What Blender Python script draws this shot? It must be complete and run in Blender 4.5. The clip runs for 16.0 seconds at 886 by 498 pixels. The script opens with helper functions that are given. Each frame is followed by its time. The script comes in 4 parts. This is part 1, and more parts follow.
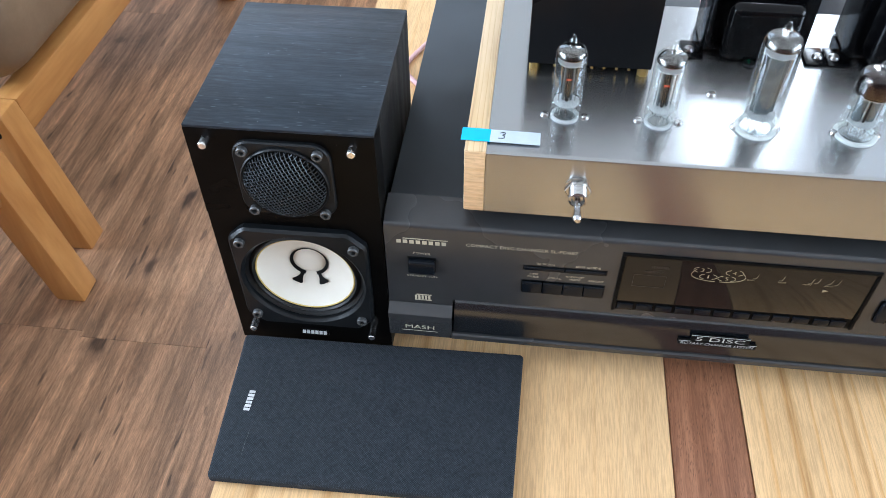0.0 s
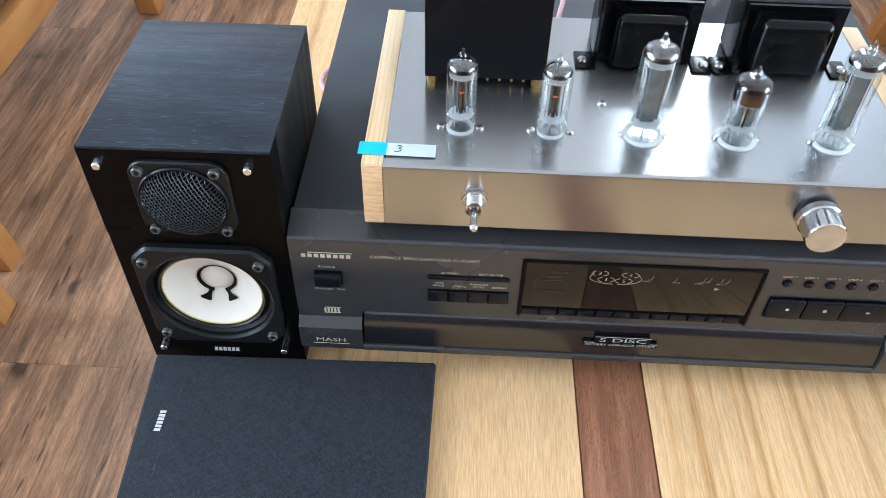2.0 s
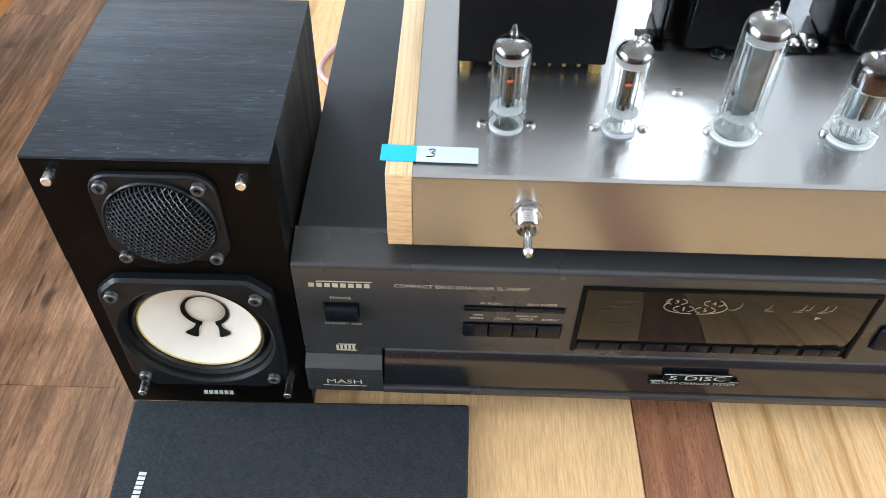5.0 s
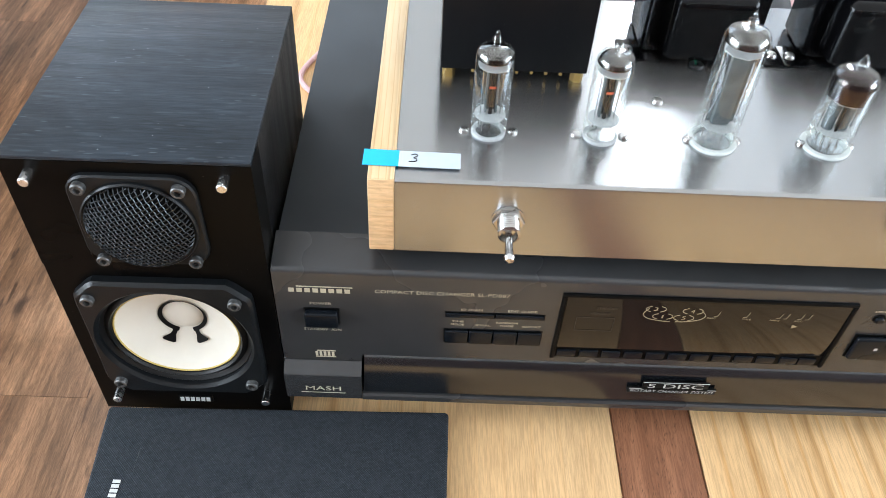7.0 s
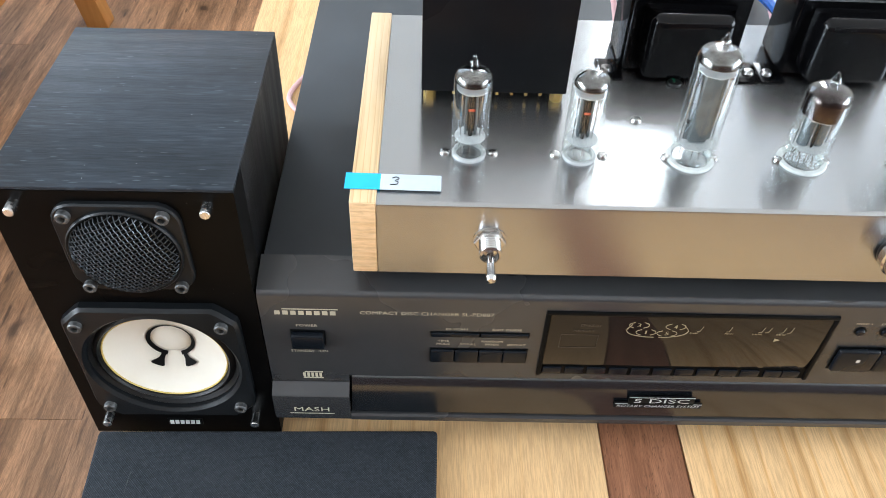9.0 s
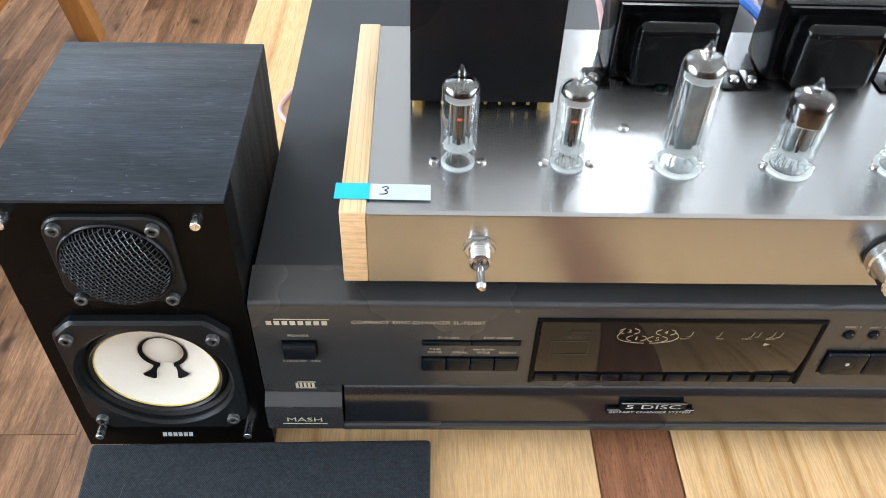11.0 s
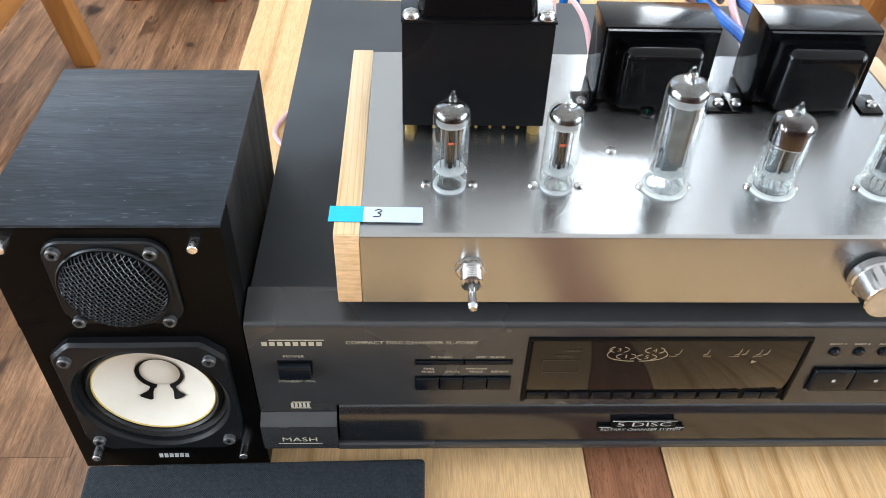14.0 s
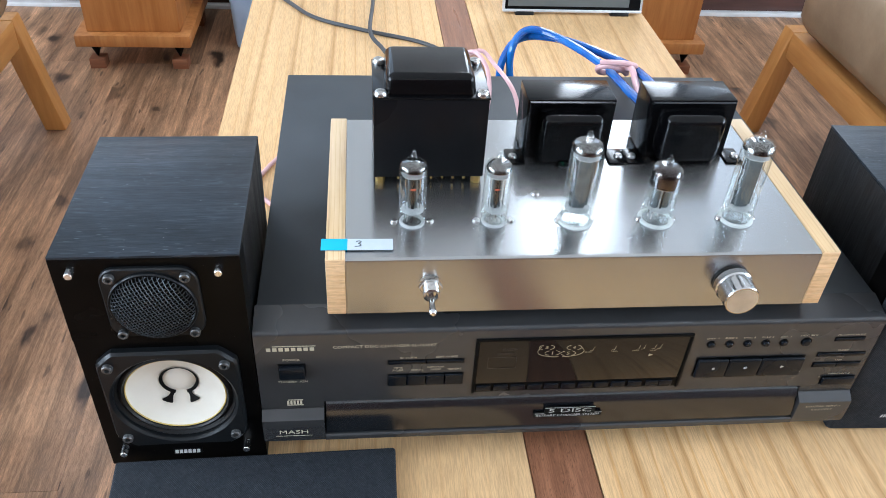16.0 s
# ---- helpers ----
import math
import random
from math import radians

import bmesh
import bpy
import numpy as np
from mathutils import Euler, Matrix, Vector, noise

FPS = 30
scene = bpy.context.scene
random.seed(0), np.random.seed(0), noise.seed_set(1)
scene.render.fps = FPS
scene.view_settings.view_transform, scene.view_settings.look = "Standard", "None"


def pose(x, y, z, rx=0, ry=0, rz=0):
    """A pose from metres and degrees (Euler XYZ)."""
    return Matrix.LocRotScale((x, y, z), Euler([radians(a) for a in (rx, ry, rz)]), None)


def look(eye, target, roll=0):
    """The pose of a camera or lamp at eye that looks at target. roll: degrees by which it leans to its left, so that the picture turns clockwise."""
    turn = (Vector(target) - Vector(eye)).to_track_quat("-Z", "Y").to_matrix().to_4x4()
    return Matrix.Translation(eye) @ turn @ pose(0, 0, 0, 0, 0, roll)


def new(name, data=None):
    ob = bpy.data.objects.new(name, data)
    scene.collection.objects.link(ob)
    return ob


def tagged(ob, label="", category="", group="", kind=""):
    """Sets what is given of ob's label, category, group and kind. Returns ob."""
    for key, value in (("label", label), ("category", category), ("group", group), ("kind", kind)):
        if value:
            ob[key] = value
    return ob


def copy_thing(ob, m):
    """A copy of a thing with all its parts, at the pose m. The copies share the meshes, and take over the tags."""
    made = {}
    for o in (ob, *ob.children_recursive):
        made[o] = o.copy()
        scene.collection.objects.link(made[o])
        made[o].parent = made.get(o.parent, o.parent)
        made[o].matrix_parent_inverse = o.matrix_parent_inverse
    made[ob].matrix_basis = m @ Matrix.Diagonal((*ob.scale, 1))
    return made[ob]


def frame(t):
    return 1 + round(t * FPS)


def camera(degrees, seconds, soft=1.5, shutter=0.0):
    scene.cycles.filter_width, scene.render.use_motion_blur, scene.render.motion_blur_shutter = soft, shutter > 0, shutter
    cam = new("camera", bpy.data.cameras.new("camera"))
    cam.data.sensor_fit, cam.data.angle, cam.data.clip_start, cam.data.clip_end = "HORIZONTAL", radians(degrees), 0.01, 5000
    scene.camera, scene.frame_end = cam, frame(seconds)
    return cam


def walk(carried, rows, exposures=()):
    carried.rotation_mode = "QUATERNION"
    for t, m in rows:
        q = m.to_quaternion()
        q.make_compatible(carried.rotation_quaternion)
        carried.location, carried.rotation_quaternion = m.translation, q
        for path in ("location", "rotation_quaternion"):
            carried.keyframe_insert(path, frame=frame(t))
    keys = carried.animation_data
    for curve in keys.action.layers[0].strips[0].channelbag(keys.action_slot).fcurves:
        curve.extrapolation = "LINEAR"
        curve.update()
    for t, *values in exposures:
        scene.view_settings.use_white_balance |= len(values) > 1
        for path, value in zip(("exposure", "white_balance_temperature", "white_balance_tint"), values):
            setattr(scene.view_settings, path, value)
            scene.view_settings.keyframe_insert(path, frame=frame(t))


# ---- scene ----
cam = camera(57.7, 16.0, 0.9)
PATH = [
    (0, (0.078, -0.34, 0.456), (-0.09, 1.032, -0.99), -0.5),
    (0.5, (0.089, -0.337, 0.459), (-0.042, 1.056, -0.97), 0.3),
    (1, (0.093, -0.338, 0.463), (-0.004, 1.063, -0.961), 0.7),
    (1.5, (0.099, -0.338, 0.464), (0.041, 1.061, -0.964), 1.3),
    (2, (0.105, -0.341, 0.463), (0.066, 1.054, -0.97), 1.4),
    (2.5, (0.104, -0.335, 0.458), (0.081, 1.061, -0.973), 1.3),
    (3, (0.1, -0.299, 0.455), (0.08, 1.098, -0.976), 0.8),
    (3.5, (0.08, -0.275, 0.431), (0.068, 1.124, -0.998), 0.8),
    (4, (0.071, -0.265, 0.413), (0.067, 1.129, -1.021), 1.2),
    (4.2, (0.076, -0.262, 0.412), (0.049, 1.108, -1.045), 0.7),
    (6.3, (0.077, -0.264, 0.404), (0.119, 1.121, -1.039), 3.6),
    (6.5, (0.074, -0.266, 0.405), (0.122, 1.122, -1.034), 3.7),
    (7, (0.075, -0.265, 0.406), (0.119, 1.133, -1.024), 3.5),
    (7.5, (0.079, -0.267, 0.415), (0.119, 1.137, -1.009), 3.1),
    (8, (0.077, -0.266, 0.411), (0.113, 1.146, -1.005), 2.7),
    (8.5, (0.077, -0.269, 0.418), (0.117, 1.15, -0.99), 2.5),
    (9, (0.082, -0.265, 0.412), (0.13, 1.155, -0.996), 2.6),
    (9.5, (0.085, -0.263, 0.409), (0.141, 1.161, -0.994), 2.6),
    (12, (0.082, -0.269, 0.415), (0.143, 1.171, -0.971), 2.2),
    (12.5, (0.081, -0.265, 0.412), (0.142, 1.171, -0.979), 2.2),
    (13, (0.086, -0.266, 0.416), (0.144, 1.174, -0.97), 2.0),
    (13.5, (0.086, -0.267, 0.418), (0.148, 1.186, -0.955), 2.0),
    (14, (0.085, -0.272, 0.419), (0.159, 1.198, -0.935), 2.2),
    (14.5, (0.094, -0.333, 0.463), (0.172, 1.179, -0.843), 2.2),
    (15, (0.096, -0.406, 0.475), (0.207, 1.141, -0.788), 2.1),
    (15.5, (0.092, -0.404, 0.486), (0.252, 1.151, -0.762), 2.6),
    (16, (0.071, -0.373, 0.483), (0.269, 1.18, -0.763), 3.7),
]
walk(cam, [(t, look(eye, target, roll)) for t, eye, target, roll in PATH],
     [(0, 0.0, 6050, 10), (2.5, 0.06, 6050, 10), (4.2, 0.12, 6450, 10), (9.0, 0.18, 6650, 10), (13.8, 0.17, 6650, 10), (14.5, 0.0, 6500, 10), (15.0, 0.0, 6250, 10), (16.0, -0.07, 6150, 10)])

# ---- light ----
world = bpy.data.worlds.new("sky")
scene.world = world
world.use_nodes = True
wn = world.node_tree.nodes
sky = wn.new("ShaderNodeTexSky")
sky.sky_type, sky.sun_disc = "NISHITA", False
sky.sun_elevation, sky.sun_rotation = radians(42), radians(150)
world.node_tree.links.new(sky.outputs[0], wn["Background"].inputs[0])
wn["Background"].inputs[1].default_value = 0.12


def window_light(name, place, target, w, h, power, colour=(0.93, 0.97, 1.0)):
    li = bpy.data.lights.new(name, "AREA")
    li.shape, li.size, li.size_y, li.energy, li.color = "RECTANGLE", w, h, power, colour
    ob = new(name, li)
    ob.matrix_world = look(place, target)
    return ob


window_light("window_light_far", (0.795, 1.93, 1.33), (0.795, 0, 1.33), 0.34, 1.44, 24, (0.84, 0.92, 1.0))
window_light("window_light_shaded", (1.36, 1.93, 1.33), (1.36, 0, 1.33), 0.50, 1.44, 5.0, (0.80, 0.90, 1.0))
window_light("window_light_left", (-0.85, 1.93, 1.22), (-0.85, 0, 1.22), 1.3, 1.4, 13, (0.72, 0.86, 1.0))
window_light("window_light_side", (-2.42, -0.55, 0.95), (0, -0.55, 0.95), 2.4, 1.5, 190, (0.75, 0.873, 1.0))
window_light("window_light_near", (3.02, -0.75, 1.0), (0, -0.75, 1.0), 2.5, 1.5, 145, (0.75, 0.873, 1.0))


# ---- materials ----
def node(m, kind, **values):
    n = m.node_tree.nodes.new(kind)
    for k, v in values.items():
        n.inputs[k].default_value = v
    return n


def mat(name, col, col2=None, rough=0.5, metal=0.0, scale=40.0, stretch=(1, 1, 1), bump=0.0, bscale=400.0, rvar=0.1,
        lo=0.35, hi=0.65, coat=0.0, aniso=0.0, spec=0.5, tint=0.0, detail=6.0, bstretch=None, bdist=0.0005):
    """A surface with colour varying at one scale, gloss at another, and fine relief."""
    m = bpy.data.materials.new(name)
    m.use_nodes = True
    link = m.node_tree.links.new
    p = m.node_tree.nodes["Principled BSDF"]
    p.inputs["Metallic"].default_value = metal
    p.inputs["Coat Weight"].default_value = coat
    p.inputs["Coat Roughness"].default_value = 0.12
    p.inputs["Anisotropic"].default_value = aniso
    p.inputs["Specular IOR Level"].default_value = spec
    tc, info = node(m, "ShaderNodeTexCoord"), node(m, "ShaderNodeObjectInfo")
    add = m.node_tree.nodes.new("ShaderNodeVectorMath")
    add.operation = "MULTIPLY_ADD"
    cmb = node(m, "ShaderNodeCombineXYZ")
    for k in range(3):
        link(info.outputs["Random"], cmb.inputs[k])
    add.inputs[1].default_value = (7.3, 5.1, 3.7)
    link(cmb.outputs[0], add.inputs[0])
    link(tc.outputs["Object"], add.inputs[2])
    mp = node(m, "ShaderNodeMapping", Scale=stretch)
    link(add.outputs[0], mp.inputs[0])
    n1 = node(m, "ShaderNodeTexNoise", Scale=scale, Detail=detail, Roughness=0.6)
    link(mp.outputs[0], n1.inputs["Vector"])
    ramp = node(m, "ShaderNodeValToRGB")
    ramp.color_ramp.elements[0].position, ramp.color_ramp.elements[1].position = lo, hi
    c2 = col2 or tuple(c * 0.8 for c in col)
    ramp.color_ramp.elements[0].color, ramp.color_ramp.elements[1].color = (*c2, 1), (*col, 1)
    link(n1.outputs["Fac"], ramp.inputs[0])
    out = ramp.outputs[0]
    if tint:
        hsv = node(m, "ShaderNodeHueSaturation")
        rng = node(m, "ShaderNodeMapRange")
        rng.inputs["To Min"].default_value, rng.inputs["To Max"].default_value = 1 - tint, 1 + tint
        link(info.outputs["Random"], rng.inputs["Value"])
        link(rng.outputs[0], hsv.inputs["Value"])
        link(out, hsv.inputs["Color"])
        out = hsv.outputs[0]
    link(out, p.inputs["Base Color"])
    n2 = node(m, "ShaderNodeTexNoise", Scale=scale * 0.23, Detail=4.0)
    link(mp.outputs[0], n2.inputs["Vector"])
    rr = node(m, "ShaderNodeMapRange")
    rr.inputs["From Min"].default_value, rr.inputs["From Max"].default_value = 0.3, 0.7
    rr.inputs["To Min"].default_value, rr.inputs["To Max"].default_value = max(0.02, rough - rvar), min(1, rough + rvar)
    link(n2.outputs["Fac"], rr.inputs["Value"])
    link(rr.outputs[0], p.inputs["Roughness"])
    if bump:
        mb = node(m, "ShaderNodeMapping", Scale=bstretch or stretch)
        link(add.outputs[0], mb.inputs[0])
        n3 = node(m, "ShaderNodeTexNoise", Scale=bscale, Detail=5.0)
        link(mb.outputs[0], n3.inputs["Vector"])
        b = node(m, "ShaderNodeBump", Strength=bump, Distance=bdist)
        link(n3.outputs["Fac"], b.inputs["Height"])
        link(b.outputs[0], p.inputs["Normal"])
    return m


def flecks(m, colour, scale, size, stretch=(1, 1, 1), amount=0.8, low=0.5, high=0.68, warp=0.0, flat=False):
    """Sparse specks, knots or scratches of another colour over a material."""
    link = m.node_tree.links.new
    p = m.node_tree.nodes["Principled BSDF"]
    old = p.inputs["Base Color"].links[0].from_socket
    src = [n for n in m.node_tree.nodes if n.bl_idname == "ShaderNodeVectorMath"][0].outputs[0]
    mp = node(m, "ShaderNodeMapping", Scale=stretch)
    link(src, mp.inputs[0])
    vec = mp.outputs[0]
    if warp:
        nw = node(m, "ShaderNodeTexNoise", Scale=scale * 2.2, Detail=3.0)
        link(vec, nw.inputs["Vector"])
        wv = m.node_tree.nodes.new("ShaderNodeVectorMath")
        wv.operation = "MULTIPLY_ADD"
        wv.inputs[1].default_value = (warp / scale,) * 3
        link(nw.outputs["Color"], wv.inputs[0])
        link(vec, wv.inputs[2])
        vec = wv.outputs[0]
    v = node(m, "ShaderNodeTexVoronoi", Scale=scale)
    v.voronoi_dimensions = "2D" if flat else "3D"
    link(vec, v.inputs["Vector"])
    lt = node(m, "ShaderNodeMapRange")
    lt.inputs["From Min"].default_value, lt.inputs["From Max"].default_value = size, size * 0.5
    link(v.outputs["Distance"], lt.inputs["Value"])
    n = node(m, "ShaderNodeTexNoise", Scale=scale * 0.31, Detail=2.0)
    link(mp.outputs[0], n.inputs["Vector"])
    gt = node(m, "ShaderNodeMapRange")
    gt.inputs["From Min"].default_value, gt.inputs["From Max"].default_value = low, high
    gt.inputs["To Max"].default_value = amount
    link(n.outputs["Fac"], gt.inputs["Value"])
    mul = m.node_tree.nodes.new("ShaderNodeMath")
    mul.operation = "MULTIPLY"
    link(lt.outputs[0], mul.inputs[0])
    link(gt.outputs[0], mul.inputs[1])
    mix = m.node_tree.nodes.new("ShaderNodeMix")
    mix.data_type = "RGBA"
    link(mul.outputs[0], mix.inputs["Factor"])
    link(old, mix.inputs["A"])
    mix.inputs["B"].default_value = (*colour, 1)
    link(mix.outputs["Result"], p.inputs["Base Color"])
    return m


def grain(m, scale, stretch, low, high, distort=0.0, lo=0.35, hi=0.65):
    """Streaks that multiply the base colour."""
    link = m.node_tree.links.new
    p = m.node_tree.nodes["Principled BSDF"]
    old = p.inputs["Base Color"].links[0].from_socket
    src = [n for n in m.node_tree.nodes if n.bl_idname == "ShaderNodeVectorMath"][0]
    mp = node(m, "ShaderNodeMapping", Scale=stretch)
    link(src.outputs[0], mp.inputs[0])
    n = node(m, "ShaderNodeTexNoise", Scale=scale, Detail=7.0, Roughness=0.65, Distortion=distort)
    link(mp.outputs[0], n.inputs["Vector"])
    mr = node(m, "ShaderNodeMapRange")
    mr.inputs["From Min"].default_value, mr.inputs["From Max"].default_value = lo, hi
    mr.inputs["To Min"].default_value, mr.inputs["To Max"].default_value = low, high
    link(n.outputs["Fac"], mr.inputs["Value"])
    mul = m.node_tree.nodes.new("ShaderNodeVectorMath")
    mul.operation = "MULTIPLY"
    link(old, mul.inputs[0])
    link(mr.outputs[0], mul.inputs[1])
    link(mul.outputs[0], p.inputs["Base Color"])
    return m


def rings(m, pitch, along, low, high, bend, curl):
    """Growth rings cut lengthwise: long bowed lines about pitch apart that multiply the base colour."""
    link = m.node_tree.links.new
    p = m.node_tree.nodes["Principled BSDF"]
    old = p.inputs["Base Color"].links[0].from_socket
    src = [n for n in m.node_tree.nodes if n.bl_idname == "ShaderNodeVectorMath"][0]
    mp = node(m, "ShaderNodeMapping", Scale=(1.0, along, 1.0))
    link(src.outputs[0], mp.inputs[0])
    w = node(m, "ShaderNodeTexWave", Scale=0.314 / pitch, Distortion=bend, Detail=2.0)
    w.inputs["Detail Scale"].default_value = curl
    w.bands_direction, w.wave_profile = "X", "SAW"
    link(mp.outputs[0], w.inputs["Vector"])
    ramp = node(m, "ShaderNodeValToRGB")
    els = ramp.color_ramp.elements
    els[0].position, els[0].color = 0.0, (high, high, high, 1)
    els[1].position, els[1].color = 0.93, (low * 1.06, low * 0.94, low * 0.76, 1)
    mid = els.new(0.78)
    mid.color = (high * 0.985, high * 0.98, high * 0.97, 1)
    end = els.new(1.0)
    end.color = (high * 0.97, high * 0.96, high * 0.94, 1)
    link(w.outputs["Fac"], ramp.inputs[0])
    patch = node(m, "ShaderNodeTexNoise", Scale=0.09 / pitch, Detail=2.0)
    link(mp.outputs[0], patch.inputs["Vector"])
    fade = node(m, "ShaderNodeMapRange")
    fade.inputs["From Min"].default_value, fade.inputs["From Max"].default_value = 0.38, 0.62
    link(patch.outputs["Fac"], fade.inputs["Value"])
    mix = m.node_tree.nodes.new("ShaderNodeMix")
    mix.data_type, mix.blend_type = "RGBA", "MULTIPLY"
    link(fade.outputs[0], mix.inputs["Factor"])
    link(old, mix.inputs["A"])
    link(ramp.outputs[0], mix.inputs["B"])
    link(mix.outputs["Result"], p.inputs["Base Color"])
    return m


def glass(name, col=(1, 1, 1), gloss=0.5):
    """Thin clear glass: it lets light straight through and mirrors more towards its edges."""
    m = bpy.data.materials.new(name)
    m.use_nodes = True
    nt = m.node_tree
    nt.nodes.remove(nt.nodes["Principled BSDF"])
    tr, gl = node(m, "ShaderNodeBsdfTransparent", Color=(*col, 1)), node(m, "ShaderNodeBsdfGlossy", Color=(1, 1, 1, 1), Roughness=0.03)
    lw, mix = node(m, "ShaderNodeLayerWeight", Blend=gloss), node(m, "ShaderNodeMixShader")
    mr = node(m, "ShaderNodeMapRange")
    mr.inputs["To Min"].default_value, mr.inputs["To Max"].default_value = 0.025, 0.8
    nt.links.new(lw.outputs["Facing"], mr.inputs["Value"])
    nt.links.new(mr.outputs[0], mix.inputs[0])
    nt.links.new(tr.outputs[0], mix.inputs[1])
    nt.links.new(gl.outputs[0], mix.inputs[2])
    nt.links.new(mix.outputs[0], nt.nodes["Material Output"].inputs["Surface"])
    return m


def glow(name, col, strength):
    m = bpy.data.materials.new(name)
    m.use_nodes = True
    p = m.node_tree.nodes["Principled BSDF"]
    p.inputs["Base Color"].default_value = (*col, 1)
    p.inputs["Emission Color"].default_value = (*col, 1)
    p.inputs["Emission Strength"].default_value = strength
    return m


M_OAK = mat("pale_ash_wood", (0.67, 0.435, 0.225), (0.60, 0.37, 0.178), spec=0.15, rough=0.5, scale=5, stretch=(9, 0.45, 6), bump=0.12,
            bscale=60, bstretch=(30, 1.2, 10), tint=0.04, lo=0.25, hi=0.78)
rings(M_OAK, 0.040, 0.11, 0.66, 1.02, 13.0, 0.30)
rings(M_OAK, 0.017, 0.06, 0.84, 1.02, 11.0, 0.26)
grain(M_OAK, 2.4, (5, 0.5, 4), 0.88, 1.08, 0.6)
grain(M_OAK, 45, (24, 1.2, 8), 0.82, 1.06, 0.1, 0.40, 0.58)
flecks(M_OAK, (0.38, 0.21, 0.09), 60, 0.14, (18, 1.0, 5), 0.4, 0.48, 0.62, 0.2, True)
M_WALNUT = mat("walnut_wood", (0.31, 0.135, 0.07), (0.185, 0.074, 0.037), rough=0.36, scale=9, stretch=(18, 0.7, 8), bump=0.15,
               bscale=60, bstretch=(40, 1.5, 10))
flecks(M_WALNUT, (0.06, 0.024, 0.012), 60, 0.25, (22, 2.2, 5), 0.8, 0.45, 0.6, 0.3, True)
grain(M_WALNUT, 40, (30, 1.6, 8), 0.8, 1.12, 0.2, 0.42, 0.58)
M_FLOOR = mat("floor_planks", (0.64, 0.375, 0.215), (0.33, 0.18, 0.098), rough=0.42, scale=5, stretch=(7, 0.7, 4), bump=0.1,
              bscale=40, bstretch=(20, 1.5, 4), tint=0.09, lo=0.28, hi=0.72, detail=9)
flecks(M_FLOOR, (0.12, 0.066, 0.042), 4.5, 0.17, (1.6, 0.9, 1), 0.8, 0.39, 0.58, 0.6, True)
flecks(M_FLOOR, (0.03, 0.018, 0.012), 4.5, 0.10, (1.6, 0.9, 1), 0.85, 0.39, 0.5, 0.6, True)
flecks(M_FLOOR, (0.07, 0.04, 0.026), 9, 0.13, (5, 0.8, 1), 0.7, 0.48, 0.6, 0.6, True)
grain(M_FLOOR, 12, (14, 0.8, 4), 0.66, 1.16, 0.5)
grain(M_FLOOR, 8, (5.0, 0.32, 4), 0.72, 1.12, 0.2, 0.44, 0.56)
grain(M_FLOOR, 2.6, (3.2, 1.1, 2), 0.72, 1.16, 1.4)
grain(M_FLOOR, 60, (16, 1.6, 4), 0.80, 1.14, 0.2, 0.42, 0.58)
M_GAP = mat("dark_joint", (0.07, 0.042, 0.028), rough=0.8)
M_PINE = mat("orange_pine", (0.58, 0.255, 0.08), (0.43, 0.16, 0.042), rough=0.4, scale=5, stretch=(10, 10, 0.9), bump=0.08, bscale=50)
flecks(M_PINE, (0.14, 0.04, 0.015), 9, 0.1, (1, 1, 0.5), 0.9)
M_CHAIR = mat("oiled_beech", (0.60, 0.30, 0.095), (0.48, 0.215, 0.06), rough=0.42, scale=6, stretch=(9, 9, 0.9), bump=0.06, bscale=60)
M_CHAIRY = mat("oiled_beech_rail", (0.60, 0.30, 0.095), (0.48, 0.215, 0.06), rough=0.42, scale=6, stretch=(9, 0.9, 9), bump=0.06, bscale=60)
M_LEATHER = mat("brown_leather", (0.25, 0.175, 0.11), (0.185, 0.125, 0.075), rough=0.42, scale=14, bump=0.35, bscale=260, spec=0.6)
M_BLOCK = mat("spacer_wood", (0.30, 0.115, 0.055), rough=0.6, scale=20, stretch=(1, 6, 6))
M_CEDAR = mat("pine_side_panel", (0.68, 0.51, 0.32), (0.56, 0.38, 0.20), rough=0.5, scale=9, stretch=(4, 0.5, 14), bump=0.1, bscale=120, lo=0.42, hi=0.6)
rings(M_CEDAR, 0.008, 0.22, 0.60, 1.05, 7.0, 0.5)
rings(M_CEDAR, 0.0031, 0.12, 0.80, 1.03, 5.0, 0.4)
M_CEDAREND = mat("pine_end_grain", (0.74, 0.50, 0.285), (0.60, 0.37, 0.18), rough=0.6, scale=42, stretch=(0.8, 1, 13), lo=0.3, hi=0.7, bump=0.25, bscale=200, detail=3)
grain(M_CEDAREND, 55, (2.2, 1, 11), 0.80, 1.06, 0.4)
# black stain for the tops; its blue cast paints in the window's sheen
M_ASH = mat("black_stained_ash_sheen", (0.0165, 0.0225, 0.030), (0.008, 0.011, 0.015), rough=0.42, scale=30, stretch=(1.6, 22, 22), bump=0.2, bscale=70, rvar=0.08, spec=0.26)
flecks(M_ASH, (0.26, 0.28, 0.30), 70, 0.022, (1, 1, 1), 1.0, 0.52, 0.6, 0, True)
grain(M_ASH, 9, (1.1, 1.6, 1), 0.75, 1.6, 0.8)
flecks(M_ASH, (0.085, 0.10, 0.115), 45, 0.13, (1.3, 7, 7), 0.7, 0.5, 0.66, 0.3, True)
flecks(M_ASH, (0.034, 0.045, 0.058), 46, 0.30, (1.0, 7, 5), 0.6, 0.45, 0.65, 0.3, True)
M_ASHV = mat("black_stained_ash_side", (0.012, 0.013, 0.015), (0.003, 0.0033, 0.004), rough=0.42, scale=26, stretch=(16, 16, 1.3), bump=0.6, bscale=60, spec=0.3, lo=0.42, hi=0.62)
